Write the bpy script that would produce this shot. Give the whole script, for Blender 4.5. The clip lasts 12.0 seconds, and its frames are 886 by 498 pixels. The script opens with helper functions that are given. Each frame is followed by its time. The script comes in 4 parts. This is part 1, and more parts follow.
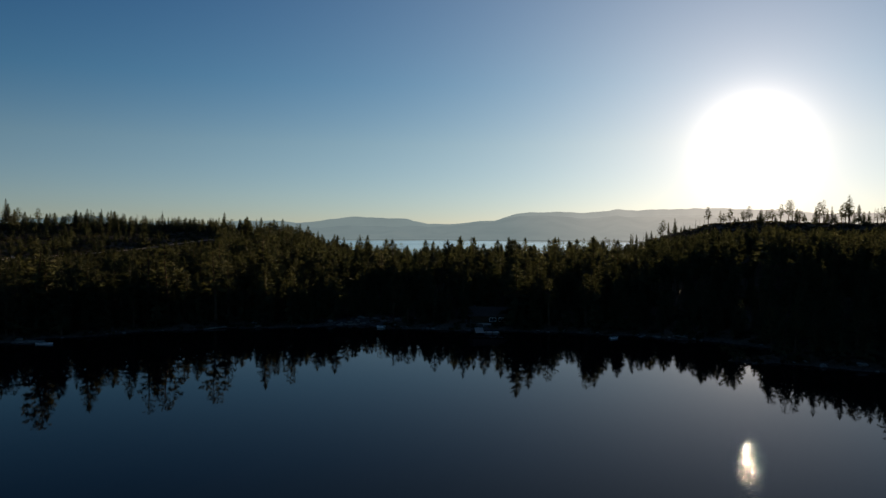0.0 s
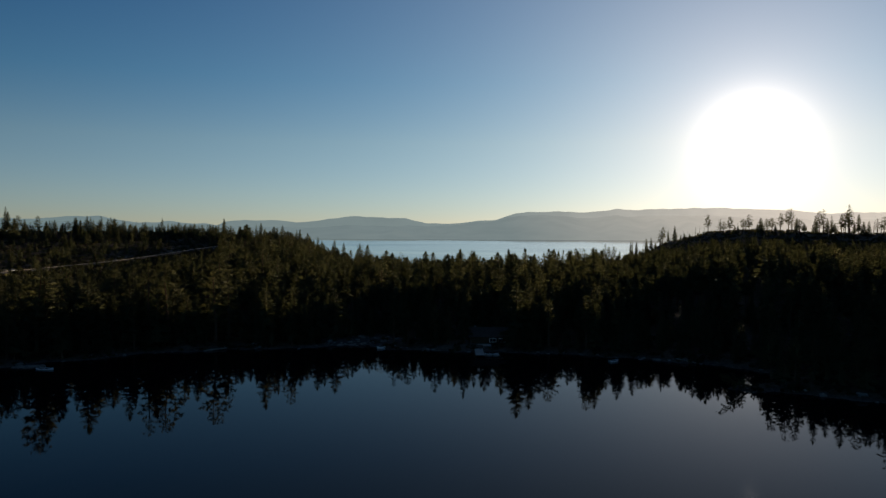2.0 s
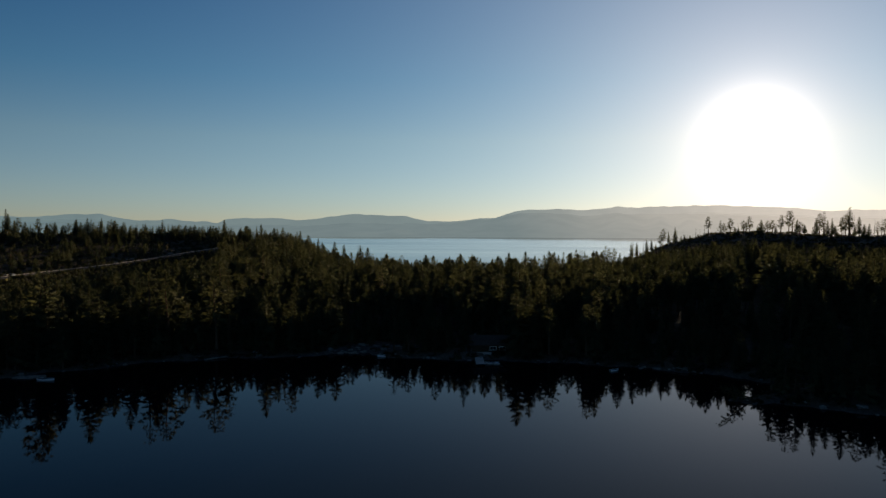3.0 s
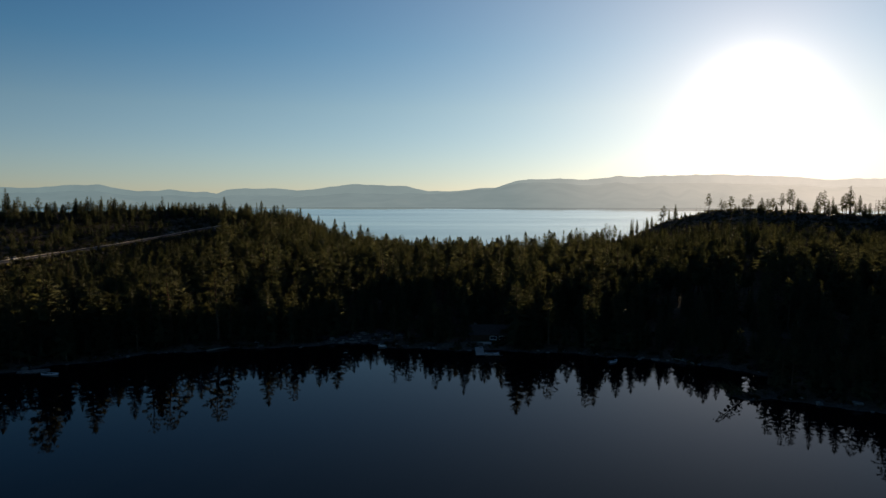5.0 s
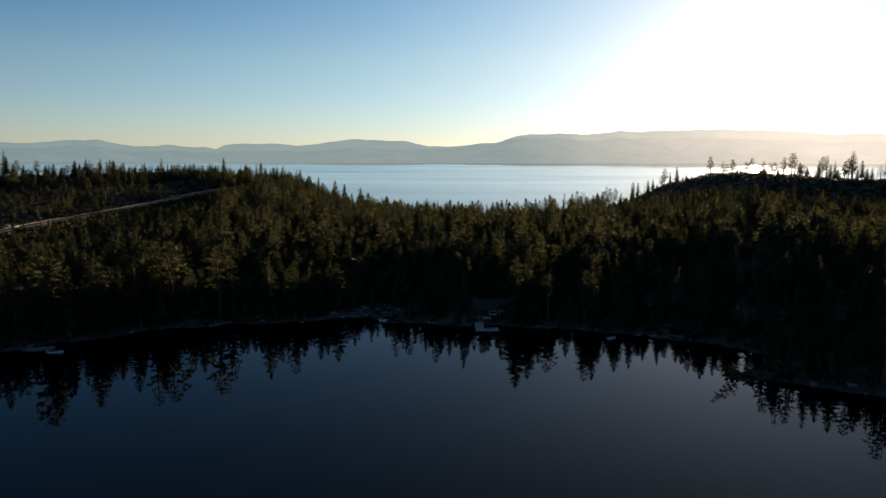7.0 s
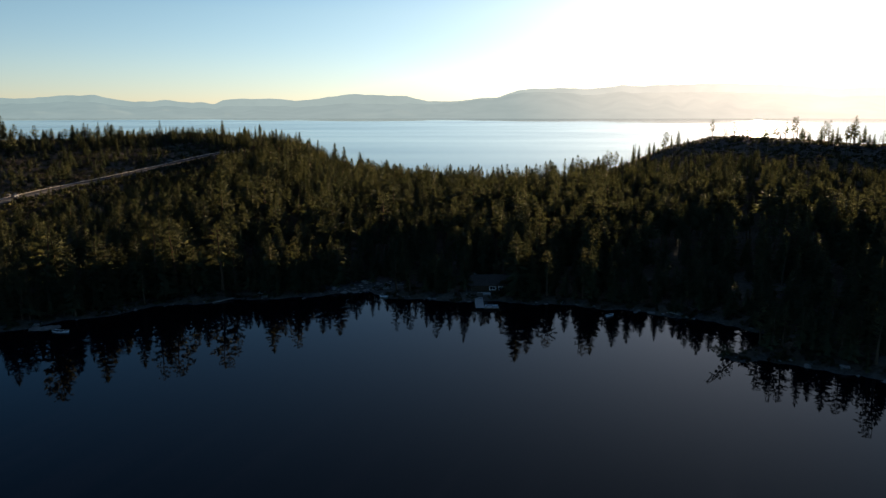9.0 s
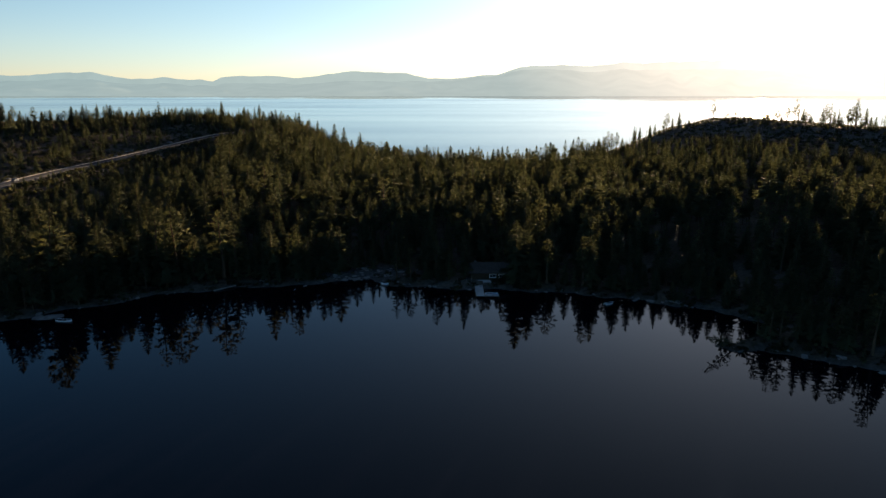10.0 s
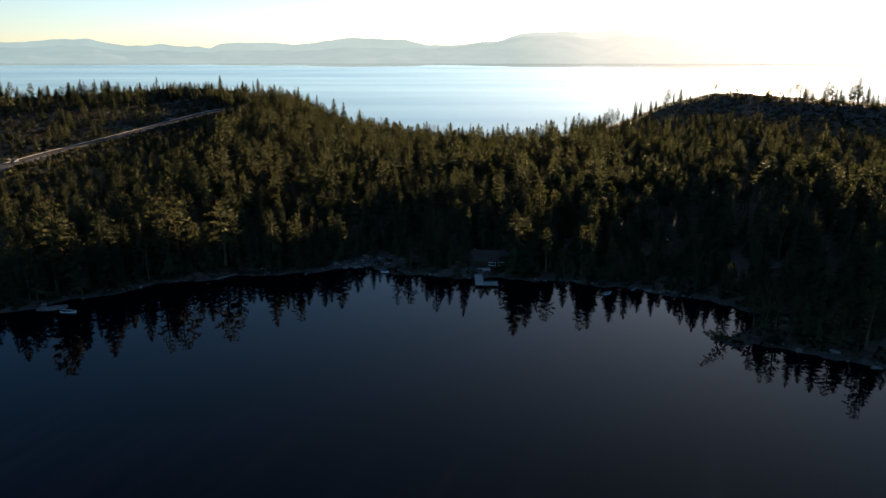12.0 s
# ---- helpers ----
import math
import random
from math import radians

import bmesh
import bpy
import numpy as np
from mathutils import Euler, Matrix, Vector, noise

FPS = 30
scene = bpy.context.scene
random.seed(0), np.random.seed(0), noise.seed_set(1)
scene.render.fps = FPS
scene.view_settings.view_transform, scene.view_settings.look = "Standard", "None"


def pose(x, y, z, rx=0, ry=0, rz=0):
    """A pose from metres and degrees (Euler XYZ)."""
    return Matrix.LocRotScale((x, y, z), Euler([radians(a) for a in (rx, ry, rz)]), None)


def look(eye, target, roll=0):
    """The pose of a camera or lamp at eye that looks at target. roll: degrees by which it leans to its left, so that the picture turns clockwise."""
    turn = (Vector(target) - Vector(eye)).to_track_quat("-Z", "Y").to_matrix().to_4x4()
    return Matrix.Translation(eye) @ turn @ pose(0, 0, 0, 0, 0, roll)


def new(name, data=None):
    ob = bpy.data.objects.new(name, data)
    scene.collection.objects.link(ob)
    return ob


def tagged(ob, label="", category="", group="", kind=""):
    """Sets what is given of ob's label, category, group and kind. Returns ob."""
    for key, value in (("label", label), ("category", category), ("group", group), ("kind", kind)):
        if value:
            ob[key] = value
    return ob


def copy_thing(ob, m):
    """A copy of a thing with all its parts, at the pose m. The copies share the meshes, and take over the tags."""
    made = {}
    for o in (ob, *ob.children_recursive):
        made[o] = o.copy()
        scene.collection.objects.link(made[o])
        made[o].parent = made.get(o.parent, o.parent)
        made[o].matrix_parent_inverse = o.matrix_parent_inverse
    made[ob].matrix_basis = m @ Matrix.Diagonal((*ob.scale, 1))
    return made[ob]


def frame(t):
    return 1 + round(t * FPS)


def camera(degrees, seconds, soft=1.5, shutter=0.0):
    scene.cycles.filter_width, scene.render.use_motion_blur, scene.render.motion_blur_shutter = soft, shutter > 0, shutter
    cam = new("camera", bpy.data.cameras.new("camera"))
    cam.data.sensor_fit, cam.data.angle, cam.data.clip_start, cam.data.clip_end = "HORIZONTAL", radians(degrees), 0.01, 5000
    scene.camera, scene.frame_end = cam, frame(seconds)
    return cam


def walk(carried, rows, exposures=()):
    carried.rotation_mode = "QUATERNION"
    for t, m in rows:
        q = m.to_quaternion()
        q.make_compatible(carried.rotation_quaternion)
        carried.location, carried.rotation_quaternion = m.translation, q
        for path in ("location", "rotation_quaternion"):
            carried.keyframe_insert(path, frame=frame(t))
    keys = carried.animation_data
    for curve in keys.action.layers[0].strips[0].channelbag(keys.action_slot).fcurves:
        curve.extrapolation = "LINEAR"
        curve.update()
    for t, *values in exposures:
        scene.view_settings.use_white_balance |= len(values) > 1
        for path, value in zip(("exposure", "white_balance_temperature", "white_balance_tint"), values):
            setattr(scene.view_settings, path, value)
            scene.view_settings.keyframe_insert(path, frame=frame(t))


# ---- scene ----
cam = camera(62.8, 12.0, soft=1.4)
PATH = [
    (0, (0.025, -0.279, 29.308), (0.025, 1.721, 29.264), 0.3),
    (0.5, (-0.018, -0.266, 30.83), (-0.018, 1.733, 30.784), 0.3),
    (1, (-0.007, -0.194, 32.731), (-0.007, 1.806, 32.684), 0.3),
    (1.5, (-0.097, -0.175, 34.475), (-0.097, 1.824, 34.427), 0.3),
    (2, (-0.161, -0.194, 36.218), (-0.16, 1.806, 36.17), 0.3),
    (2.5, (-0.147, -0.139, 37.954), (-0.147, 1.861, 37.904), 0.3),
    (2.7, (-0.145, -0.14, 38.63), (-0.145, 1.859, 38.578), 0.28),
    (4.3, (-0.128, -0.17, 43.95), (-0.128, 1.828, 43.855), 0.12),
    (4.5, (-0.127, -0.175, 44.62), (-0.127, 1.822, 44.513), 0.1),
    (5, (-0.035, -0.18, 46.324), (-0.036, 1.815, 46.183), 0.1),
    (5.5, (-0.024, -0.145, 47.853), (-0.025, 1.847, 47.681), 0.1),
    (6, (0.083, -0.004, 49.605), (0.081, 1.985, 49.4), 0.1),
    (6.5, (0.065, -0.084, 51.233), (0.062, 1.902, 50.998), 0.1),
    (7, (0.04, -0.025, 52.836), (0.038, 1.957, 52.571), 0.1),
    (9, (0.114, -0.138, 59.663), (0.111, 1.824, 59.276), 0.0),
    (9.5, (0.099, -0.246, 61.267), (0.096, 1.71, 60.85), 0.1),
    (10, (0.004, -0.199, 62.939), (0.001, 1.751, 62.492), 0.0),
    (10.5, (0.055, -0.249, 64.623), (0.053, 1.693, 64.147), 0.0),
    (11, (0.115, -0.159, 66.362), (0.112, 1.777, 65.859), -0.0),
    (11.5, (0.063, -0.066, 68.105), (0.06, 1.864, 67.581), 0.0),
    (12, (0.041, -0.117, 69.701), (0.038, 1.811, 69.168), -0.0),
]
walk(cam, [(t, look(eye, target, roll)) for t, eye, target, roll in PATH],
     [(0.0, 0.57, 7200, 15), (2.5, 0.57, 7200, 15), (5.5, 0.90, 7400, 16), (7.0, 1.20, 7500, 17), (9.5, 1.70, 7700, 18), (12.0, 2.08, 7800, 19)])

# ---------------------------------------------------------------- light
SUN_AZ, SUN_EL = 23.2, 6.4            # degrees east of north (+y), degrees up
sun_way = Vector((math.sin(radians(SUN_AZ)) * math.cos(radians(SUN_EL)),
                  math.cos(radians(SUN_AZ)) * math.cos(radians(SUN_EL)), math.sin(radians(SUN_EL))))
sun_data = bpy.data.lights.new("sun", "SUN")
sun_data.energy, sun_data.angle, sun_data.color = 5.0, radians(0.53), (1.0, 0.80, 0.55)
sun = new("sun", sun_data)
sun.matrix_world = look(sun_way * 900, (0, 0, 0))

world = bpy.data.worlds.new("evening_sky")
scene.world = world
world.use_nodes = True
wt = world.node_tree
wt.nodes.clear()


def wn(kind, **values):
    n = wt.nodes.new(kind)
    for key, value in values.items():
        n.inputs[key].default_value = value
    return n


def wmath(op, a, b=None):
    n = wt.nodes.new("ShaderNodeMath")
    n.operation = op
    for i, v in enumerate((a, b)):
        if v is None:
            continue
        if isinstance(v, (int, float)):
            n.inputs[i].default_value = v
        else:
            wt.links.new(v, n.inputs[i])
    return n.outputs[0]


sky = wt.nodes.new("ShaderNodeTexSky")
sky.sky_type, sky.sun_disc = "NISHITA", False
sky.sun_elevation, sky.sun_rotation = radians(SUN_EL), radians(SUN_AZ)
sky.altitude, sky.air_density, sky.dust_density, sky.ozone_density = 1900, 0.9, 0.25, 2.5
sky_light = wn("ShaderNodeBackground", Strength=0.063)
# clear mountain air: cooler and deeper overhead, pale towards the horizon
coord = wt.nodes.new("ShaderNodeTexCoord")
up = wt.nodes.new("ShaderNodeSeparateXYZ")
wt.links.new(coord.outputs["Generated"], up.inputs[0])
deep = wt.nodes.new("ShaderNodeValToRGB")
for k, (at, colour) in enumerate(((0.0, (0.70, 0.71, 0.86)), (0.05, (0.74, 0.77, 0.84)), (0.12, (0.72, 0.81, 0.80)), (0.20, (0.33, 0.70, 0.81)), (0.30, (0.13, 0.57, 0.79)), (0.65, (0.13, 0.42, 0.60)))):
    e = deep.color_ramp.elements[0] if k < 1 else deep.color_ramp.elements.new(at)
    e.position, e.color = at, (*colour, 1)
wt.links.new(up.outputs[2], deep.inputs[0])
tone = wt.nodes.new("ShaderNodeMix")
tone.data_type, tone.blend_type = "RGBA", "MULTIPLY"
tone.inputs[0].default_value = 1.0
wt.links.new(sky.outputs[0], tone.inputs[6])
wt.links.new(deep.outputs[0], tone.inputs[7])
wt.links.new(tone.outputs[2], sky_light.inputs[0])
# the bright ring of hazy air round the low sun
dot = wt.nodes.new("ShaderNodeVectorMath")
dot.operation = "DOT_PRODUCT"
wt.links.new(coord.outputs["Generated"], dot.inputs[0])
dot.inputs[1].default_value = sun_way
away = wmath("ARCCOSINE", wmath("MINIMUM", dot.outputs["Value"], 1.0))
AUREOLE = [(8.5, 1.0, (1.0, 0.95, 0.84)), (0.32, 8.0, (1.0, 0.38, 0.20)), (0.33, 16.5, (0.74, 1.0, 0.98))]
added = sky_light
for power, spread, tint in AUREOLE:
    fall = wmath("EXPONENT", wmath("MULTIPLY", away, -1 / radians(spread)))
    ring = wn("ShaderNodeBackground", Color=(*tint, 1))
    wt.links.new(wmath("MULTIPLY", fall, power), ring.inputs["Strength"])
    both = wt.nodes.new("ShaderNodeAddShader")
    wt.links.new(added.outputs[0], both.inputs[0])
    wt.links.new(ring.outputs[0], both.inputs[1])
    added = both
wout = wt.nodes.new("ShaderNodeOutputWorld")
wt.links.new(added.outputs[0], wout.inputs[0])


# ---------------------------------------------------------------- materials
class Mat:
    """A node material in the making."""

    def __init__(self, name):
        self.mat = bpy.data.materials.new(name)
        self.mat.use_nodes = True
        self.t = self.mat.node_tree
        self.t.nodes.clear()
        self.out = self.t.nodes.new("ShaderNodeOutputMaterial")

    def node(self, kind, **values):
        n = self.t.nodes.new(kind)
        for key, value in values.items():
            self.set(n.inputs[key.replace("_", " ")], value)
        return n

    def set(self, socket, value):
        if isinstance(value, bpy.types.NodeSocket):
            self.t.links.new(value, socket)
        else:
            socket.default_value = value

    def place(self, scale=1.0, stretch=(1, 1, 1)):
        g = self.t.nodes.new("ShaderNodeNewGeometry")
        m = self.t.nodes.new("ShaderNodeMapping")
        self.t.links.new(g.outputs["Position"], m.inputs["Vector"])
        m.inputs["Scale"].default_value = [scale * s for s in stretch]
        return m.outputs[0]

    def noise(self, scale, detail=4.0, rough=0.55, stretch=(1, 1, 1)):
        n = self.node("ShaderNodeTexNoise", Vector=self.place(scale, stretch), Detail=detail, Roughness=rough, Scale=1.0)
        return n.outputs["Fac"]

    def ramp(self, fac, *stops):
        n = self.t.nodes.new("ShaderNodeValToRGB")
        while len(n.color_ramp.elements) < len(stops):
            n.color_ramp.elements.new(0.5)
        for e, (at, colour) in zip(n.color_ramp.elements, stops):
            e.position, e.color = at, (*colour, 1)
        self.set(n.inputs[0], fac)
        return n.outputs[0]

    def mix(self, fac, a, b, blend="MIX"):
        n = self.t.nodes.new("ShaderNodeMix")
        n.data_type, n.blend_type = "RGBA", blend
        for i, v in ((0, fac), (6, a), (7, b)):
            if isinstance(v, tuple):
                v = (*v, 1) if len(v) == 3 else v
            self.set(n.inputs[i], v)
        return n.outputs[2]

    def math(self, op, a, b=0.0):
        n = self.t.nodes.new("ShaderNodeMath")
        n.operation = op
        self.set(n.inputs[0], a)
        self.set(n.inputs[1], b)
        return n.outputs[0]

    def bump(self, height, strength=0.5, distance=0.1):
        return self.node("ShaderNodeBump", Height=height, Strength=strength, Distance=distance).outputs[0]

    def principled(self, **values):
        n = self.node("ShaderNodeBsdfPrincipled", **values)
        self.t.links.new(n.outputs[0], self.out.inputs[0])
        return n

    def done(self, shader):
        self.t.links.new(shader, self.out.inputs[0])
        return self.mat


def still_water():
    m = Mat("still_lake_water")
    calm = m.noise(0.02, 3, 0.5, (1, 2.2, 1))
    ripple = m.noise(1.4, 3, 0.6, (1, 1.6, 1))
    swell = m.noise(0.16, 2, 0.5)
    # a cat's-paw of wind that breaks the mirror into small facets
    def along(way, start, half):
        n = m.node("ShaderNodeVectorMath", Vector=m.place())
        n.operation = "DOT_PRODUCT"
        n.inputs[1].default_value = (*way, 0.0)
        return m.math("POWER", m.math("ABSOLUTE", m.math("DIVIDE", m.math("SUBTRACT", n.outputs["Value"], start), half)), 2.0)

    az = radians(SUN_AZ)
    gap = m.math("SQRT", m.math("ADD", along((math.cos(az), -math.sin(az)), 0.0, 1.9), along((math.sin(az), math.cos(az)), 97.5, 16.0)))
    paw = m.node("ShaderNodeMapRange", Value=gap, From_Min=0.2, From_Max=1.2, To_Min=1.0, To_Max=0.0).outputs[0]
    chop = m.noise(4.0, 0, 0.4, (1, 0.7, 1))
    height = m.math("ADD", m.math("MULTIPLY", ripple, m.math("MULTIPLY", calm, 0.35)), m.math("MULTIPLY", swell, 0.35))
    height = m.math("ADD", height, m.math("MULTIPLY", m.math("MULTIPLY", chop, paw), 12.6))
    m.principled(Base_Color=m.ramp(calm, (0.3, (0.0010, 0.0012, 0.0030)), (0.7, (0.0014, 0.0018, 0.0040))), Roughness=0.015, IOR=1.17,
                 Normal=m.bump(height, 0.12, 0.05))
    return m.mat


def open_water():
    m = Mat("wind_ruffled_water")
    streak = m.noise(0.0015, 3, 0.5, (0.55, 1.1, 1))
    fine = m.noise(0.004, 4, 0.6, (0.22, 1.5, 1))
    wave = m.noise(0.05, 2, 0.5, (1, 1.4, 1))
    # waves grow with the open stretch and die down in the lee of the far shore
    xyz = m.node("ShaderNodeSeparateXYZ", Vector=m.place())
    steep = m.ramp(m.math("DIVIDE", xyz.outputs[1], 5000.0), (0.24, (0.024, 0.024, 0.024)), (0.40, (0.034, 0.034, 0.034)), (0.62, (0.040, 0.040, 0.040)), (0.72, (0.02, 0.02, 0.02)))
    mixed = m.math("ADD", m.math("MULTIPLY", streak, 1.5), m.math("MULTIPLY", fine, 1.8))
    face = m.math("MULTIPLY", m.math("MULTIPLY", steep, -1.0), m.math("ADD", mixed, -0.6))
    lean = m.node("ShaderNodeCombineXYZ", Y=face, Z=1.0)
    # from afar only the wave faces turned towards the near shore show
    ruffle = m.node("ShaderNodeBump", Height=wave, Strength=0.12, Distance=0.4, Normal=lean.outputs[0])
    rough = m.node("ShaderNodeMapRange", Value=streak, From_Min=0.35, From_Max=0.68, To_Min=0.04, To_Max=0.09).outputs[0]
    m.principled(Base_Color=m.ramp(streak, (0.3, (0.17, 0.21, 0.18)), (0.7, (0.23, 0.27, 0.23))), Roughness=rough, IOR=1.5, Specular_Tint=(1.0, 0.92, 0.58, 1.0),
                 Normal=ruffle.outputs[0])
    return m.mat


def forest_floor():
    m = Mat("forest_floor")
    big, fine = m.noise(0.035, 4), m.noise(0.9, 5, 0.65)
    duff = m.ramp(fine, (0.3, (0.035, 0.026, 0.018)), (0.7, (0.10, 0.075, 0.050)))
    dry = m.ramp(fine, (0.3, (0.06, 0.05, 0.04)), (0.7, (0.14, 0.115, 0.09)))
    col = m.mix(m.ramp(big, (0.48, (0, 0, 0)), (0.62, (1, 1, 1))), duff, dry)
    shore = m.node("ShaderNodeAttribute")
    shore.attribute_name = "bare"
    stone = m.ramp(fine, (0.3, (0.035, 0.033, 0.031)), (0.7, (0.11, 0.103, 0.096)))
    col = m.mix(shore.outputs["Fac"], col, stone)
    n = m.principled(Base_Color=col, Roughness=0.95, Normal=m.bump(fine, 0.8, 0.3))
    n.inputs["Specular IOR Level"].default_value = 0.03
    return m.mat


def needles(name, dark, light, thin=0.40):
    m = Mat(name)
    own = m.node("ShaderNodeAttribute")
    own.attribute_name = "tint"
    each = m.node("ShaderNodeObjectInfo").outputs["Random"]
    tuft = m.node("ShaderNodeNewGeometry").outputs["Random Per Island"]
    fac = m.math("ADD", m.math("MULTIPLY", own.outputs["Fac"], 0.55), m.math("ADD", m.math("MULTIPLY", each, 0.3), m.math("MULTIPLY", tuft, 0.08)))
    fac = m.math("ADD", fac, m.math("MULTIPLY", m.math("SUBTRACT", m.noise(0.8, 3), 0.5), 0.2))
    col = m.ramp(fac, (0.1, dark), (0.9, light))
    # tufts take most of their shading from the round of the crown, as masses of fine needles do
    round_ = m.node("ShaderNodeAttribute")
    round_.attribute_name = "soft"
    turn = m.node("ShaderNodeVectorTransform", Vector=round_.outputs["Vector"])
    turn.vector_type, turn.convert_from, turn.convert_to = "NORMAL", "OBJECT", "WORLD"
    flat = m.t.nodes.new("ShaderNodeNewGeometry").outputs["Normal"]
    bent = m.node("ShaderNodeMix")
    bent.data_type = "VECTOR"
    bent.inputs[0].default_value = 0.88
    m.set(bent.inputs[4], flat)
    m.set(bent.inputs[5], turn.outputs[0])
    even = m.node("ShaderNodeVectorMath", Vector=bent.outputs[1])
    even.operation = "NORMALIZE"
    body = m.node("ShaderNodeBsdfPrincipled", Base_Color=col, Roughness=0.85, Normal=even.outputs[0])
    body.inputs["Specular IOR Level"].default_value = 0.12
    thru = m.node("ShaderNodeBsdfTranslucent", Color=m.mix(1.0, col, (1.14, 1.10, 0.84), "MULTIPLY"), Normal=even.outputs[0])
    both = m.node("ShaderNodeMixShader", Fac=thin)
    m.t.links.new(body.outputs[0], both.inputs[1])
    m.t.links.new(thru.outputs[0], both.inputs[2])
    return m.done(both.outputs[0])


def plain(name, dark, light, scale=1.0, rough=0.8, bump=0.4, metal=0.0, stretch=(1, 1, 1)):
    m = Mat(name)
    fine, big = m.noise(scale, 5, 0.6, stretch), m.noise(scale * 0.13, 3)
    col = m.ramp(m.math("ADD", m.math("MULTIPLY", fine, 0.7), m.math("MULTIPLY", big, 0.3)), (0.3, dark), (0.7, light))
    n = m.principled(Base_Color=col, Roughness=rough, Metallic=metal, Normal=m.bump(fine, bump, 0.05))
    n.inputs["Specular IOR Level"].default_value = 0.04 if rough > 0.8 else 0.5
    return m.mat


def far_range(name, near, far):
    """Mountains some twenty kilometres off: lit air is painted as emission, stronger towards the sun."""
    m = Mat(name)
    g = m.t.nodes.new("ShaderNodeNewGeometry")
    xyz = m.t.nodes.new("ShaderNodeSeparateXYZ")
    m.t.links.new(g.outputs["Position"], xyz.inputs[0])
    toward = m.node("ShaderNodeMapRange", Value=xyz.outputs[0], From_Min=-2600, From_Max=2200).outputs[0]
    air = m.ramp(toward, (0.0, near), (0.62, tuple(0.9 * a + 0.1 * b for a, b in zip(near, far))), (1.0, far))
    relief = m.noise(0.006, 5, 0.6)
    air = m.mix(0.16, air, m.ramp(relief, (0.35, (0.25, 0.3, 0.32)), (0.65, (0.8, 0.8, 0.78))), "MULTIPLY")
    haze_glow = m.node("ShaderNodeEmission", Color=air, Strength=1.0)
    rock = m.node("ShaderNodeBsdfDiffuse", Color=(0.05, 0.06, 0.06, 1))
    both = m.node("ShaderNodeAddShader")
    m.t.links.new(haze_glow.outputs[0], both.inputs[0])
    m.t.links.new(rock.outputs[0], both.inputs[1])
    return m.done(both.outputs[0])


WATER, OPEN_WATER, FLOOR = still_water(), open_water(), forest_floor()
FIR = needles("fir_needles", (0.053, 0.064, 0.034), (0.120, 0.129, 0.066))
PINE = needles("pine_needles", (0.058, 0.066, 0.033), (0.126, 0.130, 0.062))
BRUSH = needles("brush_leaves", (0.028, 0.032, 0.014), (0.105, 0.100, 0.045), 0.3)
BARK = plain("pine_bark", (0.045, 0.028, 0.018), (0.16, 0.10, 0.065), 3.0, 0.95, 0.8, stretch=(1, 1, 0.25))
DEAD = plain("weathered_dead_wood", (0.10, 0.09, 0.08), (0.28, 0.26, 0.23), 2.5, 0.9, 0.6, stretch=(1, 1, 0.3))
GRANITE = plain("granite", (0.085, 0.08, 0.075), (0.24, 0.225, 0.205), 1.2, 0.9, 0.7)
ASPHALT = plain("worn_asphalt", (0.026, 0.028, 0.034), (0.050, 0.052, 0.058), 0.9, 1.0, 0.3)
GRAVEL = plain("road_fill", (0.05, 0.048, 0.046), (0.12, 0.112, 0.105), 0.7, 0.95, 0.8)
VERGE = plain("pale_roadside_dirt", (0.24, 0.21, 0.17), (0.42, 0.37, 0.31), 0.8, 0.95, 0.5)
STEEL = plain("galvanised_steel", (0.24, 0.24, 0.24), (0.34, 0.33, 0.32), 2.0, 0.6, 0.1, 0.5)
PLANK = plain("grey_weathered_planks", (0.22, 0.21, 0.20), (0.42, 0.41, 0.39), 2.0, 0.8, 0.4, stretch=(0.3, 3, 1))
LOG_WALL = plain("dark_stained_timber", (0.035, 0.022, 0.015), (0.09, 0.06, 0.04), 2.0, 0.85, 0.6, stretch=(0.2, 1, 4))
ROOFING = plain("brown_shingles", (0.035, 0.03, 0.027), (0.085, 0.072, 0.065), 3.0, 0.9, 0.7)
WHITE = plain("white_paint", (0.66, 0.67, 0.67), (0.82, 0.82, 0.81), 1.5, 0.5, 0.1)
HULL = plain("pale_blue_hull_paint", (0.50, 0.56, 0.62), (0.66, 0.70, 0.74), 1.5, 0.35, 0.1)
LINING = plain("grey_boat_lining", (0.03, 0.035, 0.04), (0.08, 0.09, 0.10), 2.0, 0.7, 0.2)
CAR_PAINT = plain("grey_car_paint", (0.10, 0.11, 0.12), (0.14, 0.15, 0.16), 2.0, 0.85, 0.05)
TAIL_RED = plain("red_lamp_glass", (0.25, 0.01, 0.01), (0.35, 0.02, 0.02), 2.0, 0.3, 0.05)
# emission colours of the painted haze: bluish away from the sun, pale towards it
RANGE_BACK = far_range("range_behind_painted_haze", (0.102, 0.155, 0.169), (0.440, 0.420, 0.385))
RANGE_FRONT = far_range("range_before_painted_haze", (0.091, 0.141, 0.157), (0.412, 0.392, 0.355))


def glass():
    m = Mat("window_glass")
    m.principled(Base_Color=(0.02, 0.025, 0.03, 1), Roughness=0.03, IOR=1.5)
    return m.mat


GLASS = glass()


